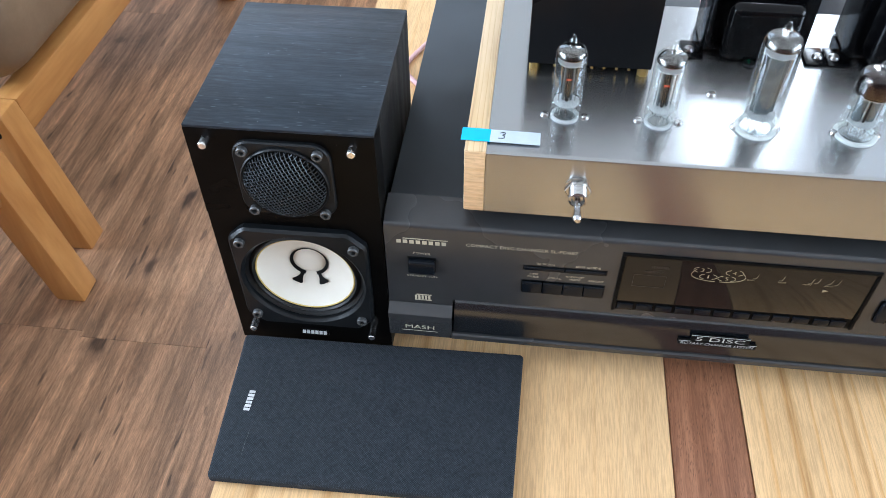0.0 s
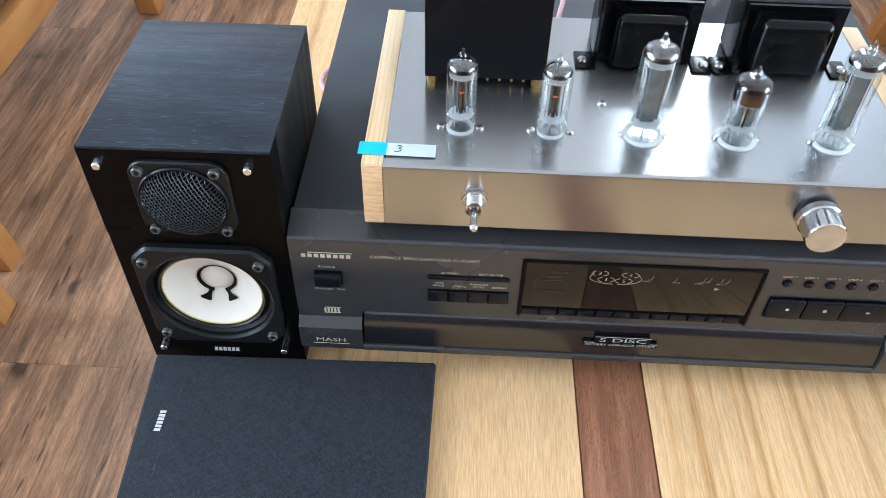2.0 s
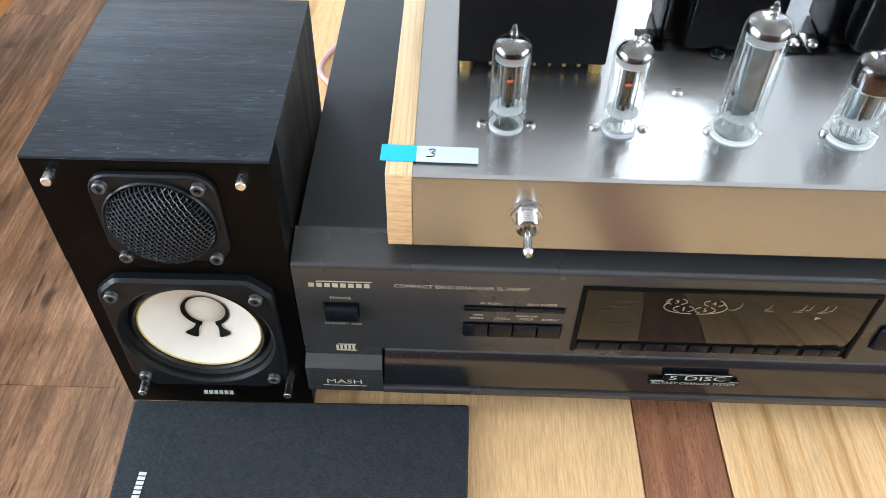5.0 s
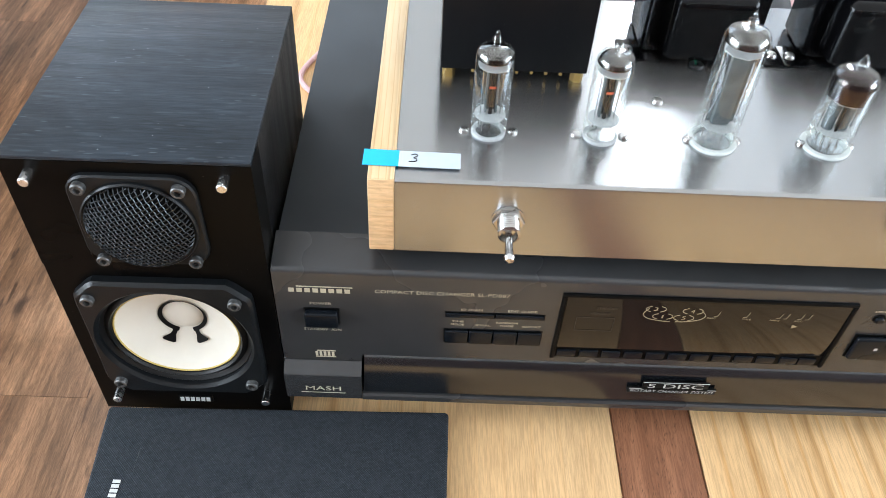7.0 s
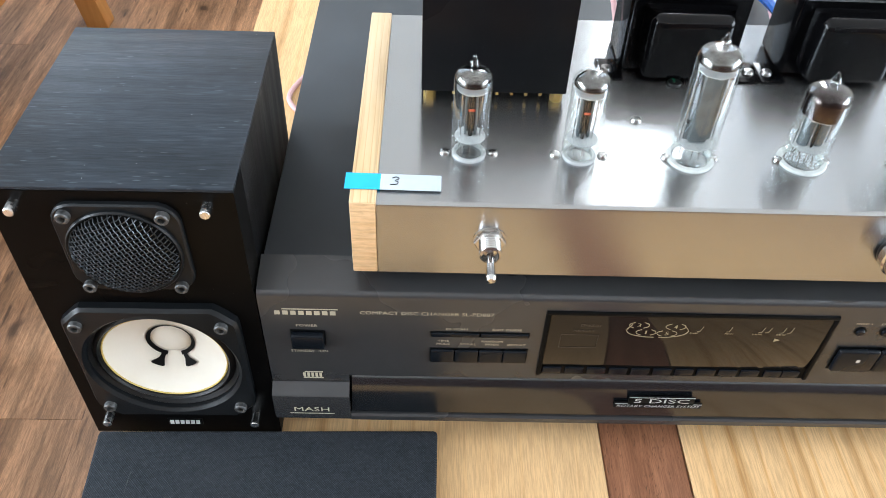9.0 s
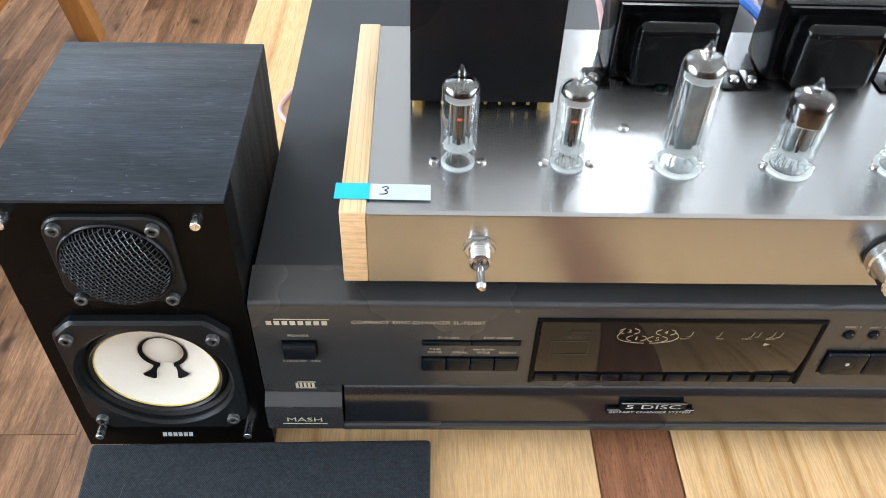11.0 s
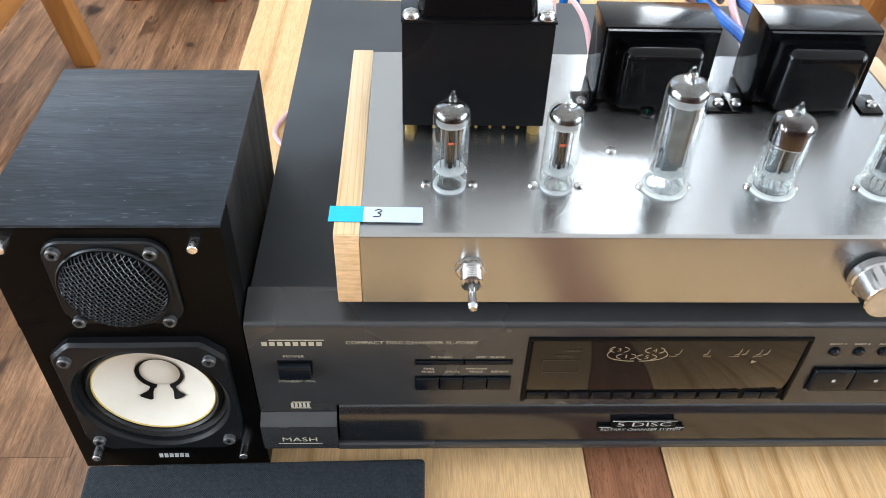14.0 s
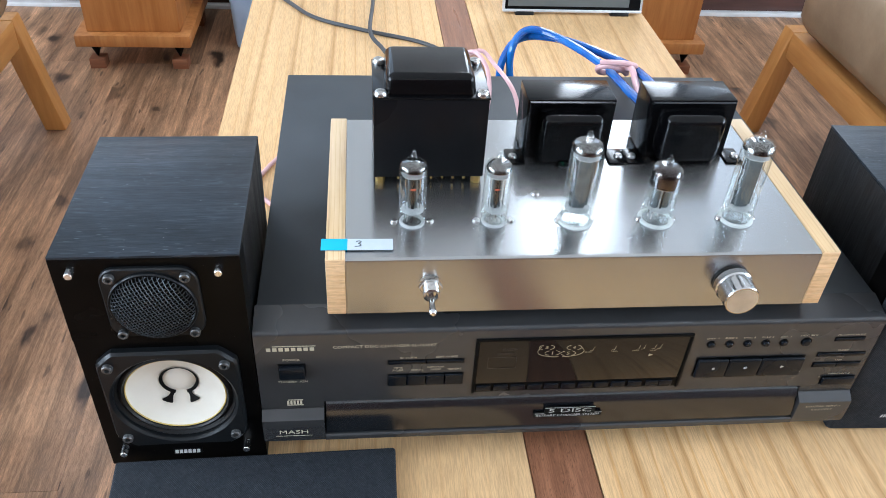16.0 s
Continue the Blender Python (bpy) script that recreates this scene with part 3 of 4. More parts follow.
SW, SH, SD = 0.1085, 0.191, 0.134


def speaker_body(ob):
    part("cabinet", bx((0, 0.018, 0), (SW, SD, SH - 0.0021), 0.0006), M_ASHV, ob, "black stained wooden cabinet")
    part("top_panel", bx((0.0, 0.0, SH - 0.002), (SW, SD, SH), 0.0005), M_ASH, ob, "scuffed black wood-grain top")


def monitor_speaker(m):
    ob = thing("monitor_speaker", "small black bookshelf loudspeaker with white cone, grille removed", "loudspeaker", m)
    speaker_body(ob)
    cx, wz, tz = SW / 2 + 0.0004, 0.0717, 0.1561
    n = 64
    rect = outline(SW, 0.124, 0.0001, n)
    for sx in (-1, 1):
        for sz in (-1, 1):
            c = (sx * SW / 2, sz * 0.062)
            k = min(range(n), key=lambda j: math.hypot(rect[j][0] - c[0], rect[j][1] - c[1]))
            rect[k] = c
    low = moved(plate(rect, 0, 0.018, 0, 0.0415), Matrix.Translation((cx, 0, 0.062)))
    # the hole's middle lies a little above the lower board's middle
    for v in low.verts:
        if abs(v.co.x - cx) < 0.0425 and abs(v.co.z - 0.062) < 0.0425 and math.hypot(v.co.x - cx, v.co.z - 0.062) < 0.0425:
            v.co.z += wz - 0.062
    up = bx((0, 0, 0.124), (SW, 0.018, SH - 0.002))
    part("baffle", join(low, up), M_BAFFLE, ob, "satin black front baffle")
    wf = part("woofer_frame", plate(outline(0.0885, 0.0915, 0.0105, 96, True), -0.0058, 0.0, 0.0018, 0.0395), M_FRAME, ob, "black cast woofer frame",
              Matrix.Translation((cx, 0, wz - 0.001)))
    sur = lathe([(0.0406, 0.0045), (0.0408, 0.0012), (0.0395, 0.002), (0.0372, 0.0002), (0.0362, 0.0012), (0.0345, 0.0022), (0.0335, 0.001), (0.0331, -0.003)], 64)
    part("surround", sur, M_RUBBER, ob, "black rubber surround", Matrix.Translation((cx, 0, wz)) @ FRONT)
    cone = part("cone", lathe([(0.0328, 0.0004), (0.0322, 0.0008), (0.022, -0.0062), (0.0105, -0.0132)], 64), M_CONE, ob, "white paper woofer cone",
                Matrix.Translation((cx, 0.001, wz)) @ FRONT)
    part("glue_ring", lathe([(0.0333, 0.0004), (0.0331, 0.0013), (0.0325, 0.0014), (0.0322, 0.0006)], 64), M_GLUE, cone, "yellowed glue line")
    part("dust_cap", lathe([(0.0112, -0.0134), (0.0108, -0.0127), (0.0085, -0.0110), (0.005, -0.0099), (0, -0.0096)], 40), M_CONE, cone, "domed white cap")

    def on_cone(r, a, lift=0.0005):
        h = -0.0132 + (r - 0.0105) * 0.0140 / 0.0217
        return Vector((r * math.cos(a), r * math.sin(a), h + lift))

    # black coated ring, open below, with two feet
    bm = bmesh.new()
    a0, a1 = radians(-72), radians(252)
    prev = None
    for k in range(41):
        a = a0 + (a1 - a0) * k / 40
        pair = [bm.verts.new(on_cone(0.0110, a, 0.0009)), bm.verts.new(on_cone(0.0131, a, 0.0007))]
        if prev:
            bm.faces.new((prev[0], prev[1], pair[1], pair[0]))
        prev = pair
    for s in (-1, 1):
        a = radians(-90 + s * 27)
        rows = []
        for r, w in ((0.0115, 0.0017), (0.0136, 0.0013), (0.0152, 0.0015), (0.0165, 0.0024), (0.0178, 0.0034), (0.0187, 0.0039), (0.0192, 0.0028)):
            rows.append([bm.verts.new(on_cone(r, a + d / r + s * max(0.0, (r - 0.0145) * 14), 0.0008)) for d in (-w, 0, w)])
        for p, q in zip(rows, rows[1:]):
            for j in range(2):
                bm.faces.new((p[j], p[j + 1], q[j + 1], q[j]))
    part("cone_coating", bm, M_INK, cone, "black coated ring and lead-wire feet")
    for dx in (-0.0362, 0.0362):
        for dz in (0.0334, -0.0357):
            driver_bolt(ob, cx + dx, -0.0054, wz + dz)
    # tweeter
    part("tweeter_plate", plate(outline(0.057, 0.0545, 0.0105, 64), -0.003, 0, 0.0009), M_FRAME, ob, "black tweeter face plate", Matrix.Translation((cx, 0, tz)))
    rim = lathe([(0.0262, 0.0028), (0.0262, 0.0042), (0.0255, 0.005), (0.0247, 0.0046), (0.0245, 0.003)], 64)
    part("tweeter_rim", rim, M_FRAME, ob, "", Matrix.Translation((cx, 0, tz - 0.0015)) @ FRONT)
    part("dome", lathe([(0.024, 0.0032), (0.016, 0.0045), (0.008, 0.0062), (0, 0.0068)], 32), M_DOME, ob, "", Matrix.Translation((cx, 0, tz - 0.0015)) @ FRONT)
    mesh = bmesh.new()
    R, step = 0.0243, 0.0022
    hgt = lambda x, z: 0.0046 + 0.0058 * (1 - (x * x + z * z) / R ** 2) ** 0.5 if x * x + z * z < R * R else 0.0046
    count = int(R / step)
    for k in range(-count, count + 1):
        for axis in (0, 1):
            c = k * step
            half = math.sqrt(max(R * R - c * c, 0))
            pts = []
            steps = max(4, int(half * 2 / step * 2))
            for j in range(steps + 1):
                u = -half + 2 * half * j / steps
                x, z = (u, c) if axis == 0 else (c, u)
                wv = 0.00032 * math.sin(math.pi * (u / step + k + axis))
                ca, sa = math.cos(0.45), math.sin(0.45)
                pts.append((x * ca - z * sa, x * sa + z * ca, hgt(x, z) + wv))
            tmp = sweep(pts, 0.00031, 4, 1)
            me = bpy.data.meshes.new("tmp")
            tmp.to_mesh(me)
            tmp.free()
            mesh.from_mesh(me)
            bpy.data.meshes.remove(me)
    part("wire_mesh", mesh, M_WIRE, ob, "woven steel wire tweeter guard", Matrix.Translation((cx, 0, tz - 0.0015)) @ FRONT)
    for dx in (-0.0216, 0.0216):
        for dz in (0.0214, -0.0234):
            driver_bolt(ob, cx + dx, -0.0028, tz + dz, 0.0032)
    for x in (0.0122, SW - 0.0122):
        for z in (0.1822, 0.0185):
            part("grille_peg", rod(0.0024, 0.0075, 0.0004), M_ALU, ob, "turned aluminium grille peg", Matrix.Translation((x, 0, z)) @ FRONT)
    part("badge", bx((cx - 0.0105, -0.0008, 0.0088), (cx + 0.0095, 0.0004, 0.0148), 0.0002), M_DARK, ob)
    bars("maker_mark", M_SILVER, ob, (cx - 0.0095, cx + 0.0085, 0.0098, 0.0138), -0.0011, 6, slant=0.0004)
    return ob


def grille_panel(ob, w, h, parent=None):
    """A cloth-covered grille with rounded rim, in the xz plane, front at y=-0.013."""
    part("grille_cloth", moved(bx((0, -0.0125, 0), (w, 0, h), 0.0045, 4), Matrix()), M_GRILLE, parent or ob, "black woven cloth")


monitor_speaker(Matrix.Translation((-0.1097, -0.0006, TZ)) @ pose(0, 0, 0, 0, 0, 0.6))
right = thing("covered_monitor_speaker", "small black bookshelf loudspeaker with black cloth grille fitted", "loudspeaker",
              Matrix.Translation((0.4325, 0.0165, TZ)) @ pose(0, 0, 0, 0, 0, -2.2))
speaker_body(right)
part("front_baffle", bx((0, 0, 0), (SW, 0.018, SH - 0.002)), M_BAFFLE, right)
grille_panel(right, SW, SH - 0.001)
bars("maker_mark", M_SILVER, right, (0.0375, 0.0505, 0.0165, 0.0197), -0.0129, 6, slant=0.0006)

gr = thing("speaker_grille", "black cloth loudspeaker grille lying on the table", "speaker grille",
           Matrix.Translation((-0.1055, -0.0055, TZ)) @ pose(0, 0, 0, 0, 0, -0.8))


def skewed(bm):
    """One short end of the worn panel is cut a little askew."""
    for v in bm.verts:
        v.co.x += 0.0085 * max(0.0, -v.co.y / 0.11) * (1 - v.co.x / 0.2)
        v.co.y += 0.0065 * v.co.x / 0.2
    return bm


part("grille_frame", skewed(bx((0.002, -0.109, 0.0002), (0.196, -0.002, 0.004), 0.0015)), M_FRAME, gr)
part("grille_cloth", skewed(bx((0, -0.111, 0.0008), (0.198, 0, 0.0092), 0.0026, 4)), M_GRILLE, gr, "black woven cloth")
bars("maker_mark", M_SILVER, gr, (0.0008, 0.0172, 0.0006, 0.0048), 0, 6, Matrix.Translation((0.0168, -0.0458, 0.0095)) @ pose(0, 0, 0, 0, 0, -90) @ pose(0, 0, 0, -90))
part("scratch", sweep([(0.0265, -0.026, 0.0092), (0.0262, -0.034, 0.0093), (0.0265, -0.041, 0.0092)], 0.00005, 4, 3), M_BOLT, gr, "fine pale scratch")
part("scratch", sweep([(0.0262, -0.074, 0.0092), (0.0258, -0.082, 0.0093), (0.0260, -0.094, 0.0092)], 0.00006, 4, 3), M_BOLT, gr, "fine pale scratch")

# ---- disc changer ----
cd = thing("disc_changer", "dark grey compact disc changer with smoked display", "disc player")
CW, CDEP = 0.43, 0.352
part("cover", bx((0.001, 0.0215, 0.0136), (CW - 0.001, CDEP, 0.1215), 0.0012), M_CDTOP, cd, "painted steel cover")
face = [(0.022, 0.0138), (0.022, 0.1212), *[(0.0034 - 0.0034 * math.sin(a), 0.1132 + 0.0034 * math.cos(a)) for a in [math.pi / 2 * k / 6 for k in range(7)]], (0.0, 0.0502), (0.006, 0.0502), (0.006, 0.0138)]
part("fascia", prism(face, 0.0, CW), M_CDFACE, cd, "brown-black front panel")
low = [(0.006, 0.0138), (0.006, 0.0440), (0.0, 0.0436), (-0.0058, 0.0394), (-0.0066, 0.0384), (-0.0066, 0.0205), (-0.0056, 0.0160), (-0.003, 0.0138)]
part("corner_block", bx((0.0, 0.0002, 0.0442), (0.0425, 0.006, 0.0501)), M_CDFACE, cd)
part("corner_block", bx((0.3895, 0.0002, 0.0442), (CW, 0.006, 0.0501)), M_CDFACE, cd)
part("lower_fascia", prism(low, 0.0, 0.0425), M_CDFACE, cd, "sloped lower corner panel")
part("lower_fascia", prism(low, 0.3895, CW), M_CDFACE, cd, "sloped lower corner panel")
part("tray_recess", bx((0.0426, 0.0056, 0.0145), (0.3894, 0.0059, 0.0495)), M_DARK, cd)
tray = [(0.0054, 0.0226), (0.0054, 0.0490)] + [(0.0052 - 0.0100 * math.sin(q), 0.0490 - 0.0264 * (1 - math.cos(q))) for q in [math.pi / 2 * k / 20 for k in range(21)]]
part("disc_tray", prism(tray, 0.0438, 0.3884), M_TRAY, cd, "glossy black curved disc tray front")
part("tray_lip", prism([(0.006, 0.0138), (0.006, 0.0216), (-0.0056, 0.0216), (-0.0066, 0.0204), (-0.0064, 0.0165), (-0.004, 0.0138)], 0.0427, 0.3893), M_CDFACE, cd)
for x in (0.045, 0.385):
    for y in (0.05, 0.30):
        part("foot", lathe([(0, TZ), (0.019, TZ), (0.02, TZ + 0.003), (0.02, 0.0138), (0, 0.0138)], 28), M_RUBBER, cd, "", Matrix.Translation((x, y, 0)))

# display window with its row of keys
part("display_bezel", join(bx((0.1447, -0.0014, 0.1051), (0.2943, 0.001, 0.1073), 0.0006), bx((0.1447, -0.0014, 0.0545), (0.147, 0.001, 0.1050), 0.0006),
                           bx((0.292, -0.0014, 0.0545), (0.2943, 0.001, 0.1050), 0.0006)), M_DARK, cd, "thin black display surround")
part("key_slot", bx((0.1471, -0.0003, 0.0553), (0.2919, 0.001, 0.0641)), M_DARK, cd)
lens = part("display_window", bx((0.1472, -0.0008, 0.0642), (0.2918, 0.001, 0.1050), 0.0003), M_LENS, cd, "smoked glossy display window")
for k in range(10):
    a = 0.1478 + k * 0.01205
    part("key", bx((a, -0.0016, 0.0568), (a + 0.0103, 0.0, 0.0622), 0.0006), M_CDBTN, cd)
for a in (0.2692, 0.2792):
    part("key", bx((a, -0.0016, 0.0568), (a + 0.0096, 0.0, 0.0622), 0.0006), M_CDBTN, cd)
YD = -0.0011
for ux, uz, s in ((0.1930, 0.0985, 1), (0.2120, 0.0978, 1), (0.1975, 0.0930, 1), (0.2085, 0.0924, 1)):
    for side in (-1, 1):
        pts = [(ux + side * 0.0052 * math.cos(a), YD, uz + 0.0024 * math.sin(a)) for a in [radians(-62 + 31 * j) for j in range(5)]]
        part("segment", sweep(pts, 0.00020, 4, 2), M_DIGIT, lens)
for ux, uz, ch in ((0.1930, 0.0985, "3"), (0.2120, 0.0978, "4"), (0.1975, 0.0930, "1"), (0.2085, 0.0924, "5")):
    w = 0.0004 if ch == "1" else 0.0010
    lettering("digit", ch, M_DIGIT, lens, (ux - w, ux + w, uz - 0.0014, uz + 0.0014), YD)
part("segment", sweep([(0.1895, YD, 0.099), (0.1872, YD, 0.0945), (0.190, YD, 0.0912), (0.197, YD, 0.0895), (0.2022, YD, 0.0892)], 0.00022, 4, 4), M_DIGIT, lens)
part("segment", sweep([(0.2165, YD, 0.0985), (0.2192, YD, 0.0945), (0.2165, YD, 0.0912), (0.210, YD, 0.0895), (0.2048, YD, 0.0892)], 0.00022, 4, 4), M_DIGIT, lens)
for x, t in ((0.2225, "DISC"), (0.2405, "TRACK"), (0.255, "MIN"), (0.2675, "SEC")):
    lettering("legend", t, M_DIGIT, lens, (x - 0.0022, x + 0.0026, 0.0925, 0.0936), YD)
for x in (0.2235, 0.2385, 0.2555, 0.2590, 0.2665, 0.2705):
    part("segment", sweep([(x, YD, 0.0945), (x + 0.0018, YD, 0.0946), (x + 0.0023, YD, 0.0966), (x + 0.0027, YD, 0.0985)], 0.00013, 4, 1), M_DIGIT, lens)
arrow = bmesh.new()
arrow.faces.new([arrow.verts.new(c) for c in ((0.2655, YD, 0.0872), (0.2655, YD, 0.0900), (0.2688, YD, 0.0886))])
part("segment", arrow, M_DIGIT, lens)
lettering("legend", "STANDBY", M_DIM, lens, (0.163, 0.174, 0.0965, 0.0985), YD)
lettering("legend", "MEMORY", M_DIM, lens, (0.160, 0.171, 0.0925, 0.0942), YD)
for a, b in (((0.154, 0.0795), (0.154, 0.090)), ((0.154, 0.090), (0.1735, 0.090)), ((0.1735, 0.090), (0.1735, 0.0795)), ((0.1735, 0.0795), (0.154, 0.0795))):
    part("segment", sweep([(a[0], YD, a[1]), (b[0], YD, b[1])], 0.0001, 4, 1), M_DIM, lens)


def button(x0, x1, z0, z1, proud=0.0024, bev=0.0008, name="button", slot=True, label=""):
    if slot:
        part("button_slot", bx((x0 - 0.0006, -0.0003, z0 - 0.0006), (x1 + 0.0006, 0.001, z1 + 0.0006)), M_DARK, cd)
    return part(name, bx((x0, -proud, z0), (x1, 0.0, z1), bev, 3), M_CDBTN, cd, label)


button(0.0145, 0.0315, 0.0772, 0.0880, 0.0045, 0.0012, "power_button", label="dusty black power button")
for k in range(2):
    button(0.0868 + k * 0.0257, 0.1118 + k * 0.0257, 0.0858, 0.0888, 0.0012, 0.0005)
for k in range(4):
    button(0.0868 + k * 0.01285, 0.0992 + k * 0.01285, 0.0652, 0.0752, 0.0018, 0.0007)
for a, b in ((0.3035, 0.3255), (0.326, 0.3495), (0.350, 0.3815)):
    button(a - 0.0008, b - 0.0004, 0.0650, 0.0825, 0.0034, 0.0016)
for k in range(6):
    x, r = (0.3085 + k * 0.01315, 0.0026) if k < 5 else (0.3775, 0.0034)
    part("button_slot", lathe([(0, 0), (r + 0.0006, 0), (r + 0.0005, 0.0006), (r, 0.0006), (0, 0.0002)], 20), M_DARK, cd, "", Matrix.Translation((x, 0, 0.0962)) @ FRONT)
    part("disc_button", lathe([(r - 0.0002, 0), (r - 0.0004, 0.0016), (r * 0.6, 0.0022), (0, 0.0022)], 20), M_CDBTN, cd, "", Matrix.Translation((x, 0, 0.0960)) @ FRONT)
button(0.3985, 0.4195, 0.0965, 0.0995, 0.0012, 0.0005)
for k in range(2):
    button(0.3905 + k * 0.0178, 0.4078 + k * 0.0178, 0.0815, 0.0845, 0.0012, 0.0005)
    button(0.3905 + k * 0.0178, 0.4078 + k * 0.0178, 0.0705, 0.0745, 0.0012, 0.0005)
button(0.4025, 0.4268, 0.0525, 0.0598, 0.0026, 0.0009)
YP = -0.0002
bars("maker_mark", M_GOLD, cd, (0.0075, 0.0395, 0.1005, 0.1036), YP, 8, gap=0.3)
part("maker_mark", bx((0.0115, -0.0003, 0.1046), (0.0395, 0, 0.1051)), M_GOLD, cd)
for txt, b in (("POWER", (0.0175, 0.0285, 0.0912, 0.0932)), ("STANDBY  /ON", (0.0130, 0.0325, 0.0704, 0.0722)), ("COMPACT DISC CHANGER SL-PD887", (0.0505, 0.1185, 0.1018, 0.1043)),
               ("ID SCAN", (0.0945, 0.1055, 0.0907, 0.0923)), ("EDIT GUIDE", (0.1185, 0.1335, 0.0907, 0.0923)), ("TIME", (0.0903, 0.0963, 0.0812, 0.0826)), ("MODE", (0.0898, 0.0968, 0.0786, 0.0802)),
               ("SPIRAL", (0.1022, 0.1106, 0.0786, 0.0802)), ("RANDOM", (0.1133, 0.1245, 0.0812, 0.0826)), ("MODE", (0.1155, 0.1225, 0.0786, 0.0802)), ("REPEAT", (0.1272, 0.1368, 0.0786, 0.0802)),
               ("PROGRAM MODE", (0.399, 0.4195, 0.1015, 0.1028)), ("SEARCH", (0.4045, 0.4125, 0.0863, 0.0876)), ("SKIP", (0.406, 0.411, 0.0763, 0.0775)), ("OPEN/CLOSE", (0.406, 0.4225, 0.0618, 0.0631)),
               ("DISC SKIP", (0.3715, 0.3845, 0.1018, 0.1032))):
    lettering("print", txt, M_GOLD, cd, b, YP)
for k in range(5):
    lettering("print", "DISC %d" % (k + 1), M_GOLD, cd, (0.3045 + k * 0.01315, 0.3128 + k * 0.01315, 0.1012, 0.1025), YP)
for txt, b in (("MASH", (0.0112, 0.0308, 0.0248, 0.0286)), ("DIGITAL SERVO", (0.396, 0.4225, 0.0335, 0.0352)), ("SYSTEM", (0.401, 0.417, 0.0298, 0.0314))):
    lettering("print", txt, M_GOLD, cd, b, -0.0068)
part("print", bx((0.0085, -0.0068, 0.0225), (0.0335, -0.0066, 0.0227)), M_GOLD, cd)
# disc logo mark
bars("logo_mark", M_GOLD, cd, (0.0175, 0.0285, 0.0482, 0.0522), YP, 5, gap=0.35)
part("logo_mark", join(bx((0.0185, -0.0003, 0.0526), (0.0285, 0, 0.0531)), bx((0.0175, -0.0003, 0.0473), (0.0285, 0, 0.0478))), M_GOLD, cd)
badge = part("badge", join(bx((0.1985, -0.0056, 0.0366), (0.2355, -0.0045, 0.0420), 0.0002), bx((0.191, -0.0056, 0.0318), (0.2405, -0.0045, 0.0366), 0.0002)), M_DARK, cd, "black nameplate edged in silver")
lettering("print", "5 DISC", M_SILVER, badge, (0.2015, 0.2325, 0.0367, 0.0405), -0.0058)
lettering("print", "ROTARY CHANGER SYSTEM", M_SILVER, badge, (0.1925, 0.239, 0.0326, 0.0348), -0.0058, 0.2)
part("edging", join(bx((0.1985, -0.0058, 0.0414), (0.2355, -0.0055, 0.0417)), bx((0.1915, -0.0058, 0.0354), (0.1985, -0.0055, 0.0357)), bx((0.2355, -0.0058, 0.0354), (0.2405, -0.0055, 0.0357))), M_SILVER, badge)
for (a, b), shape in zip(((0.3135, 0.3155), (0.337, 0.339), (0.364, 0.367)), "spt"):
    bm = bmesh.new()
    if shape == "t":
        bm.faces.new([bm.verts.new(c) for c in ((a, -0.0036, 0.074), (a, -0.0036, 0.0764), (b, -0.0036, 0.0752))])
    elif shape == "p":
        for c in (0, 0.0012):
            bm.faces.new([bm.verts.new(q) for q in ((a + c, -0.0036, 0.074), (a + c, -0.0036, 0.0762), (a + c + 0.0008, -0.0036, 0.0762), (a + c + 0.0008, -0.0036, 0.074))])
    else:
        bm.faces.new([bm.verts.new(q) for q in ((a, -0.0036, 0.074), (a, -0.0036, 0.0762), (b, -0.0036, 0.0762), (b, -0.0036, 0.074))])
    part("symbol", bm, M_SILVER, cd)

# ---- valve amplifier ----
amp = thing("valve_amplifier", "home-built valve amplifier, stainless chassis with pine sides", "amplifier", Matrix.Translation((0.048, 0.005, 0.1215)))
AW, AD, AZ0, AZ1 = 0.329, 0.171, 0.0065, 0.0505   # width, depth, underside and top
SHEET = [(0.0, AZ0), (0.0, AZ1 - 0.0024), (0.0004, AZ1 - 0.001), (0.0012, AZ1 - 0.0003), (0.0026, AZ1), (AD - 0.001, AZ1), (AD - 0.001, AZ0)]
part("chassis", prism(SHEET, 0.0122, AW - 0.0122), M_STEEL, amp, "brushed stainless steel chassis")
for a, b in ((0.0, 0.012), (AW - 0.012, AW)):
    sd = part("side_panel", bx((a, 0.0, AZ0), (b, AD, AZ1 + 0.0008), 0.0006), M_CEDAR, amp, "pale pine side panel")
    part("end_grain", bx((a + 0.0003, -0.0004, AZ0 + 0.0003), (b - 0.0003, 0.0006, AZ1 + 0.0003), 0.0002), M_CEDAREND, sd, "sawn end grain")
for x in (0.028, AW - 0.028):
    for y in (0.022, AD - 0.022):
        part("foot", lathe([(0, 0), (0.006, 0), (0.0066, 0.0015), (0.0066, 0.0066), (0, 0.0066)], 20), M_RUBBER, amp, "", Matrix.Translation((x, y, 0)))


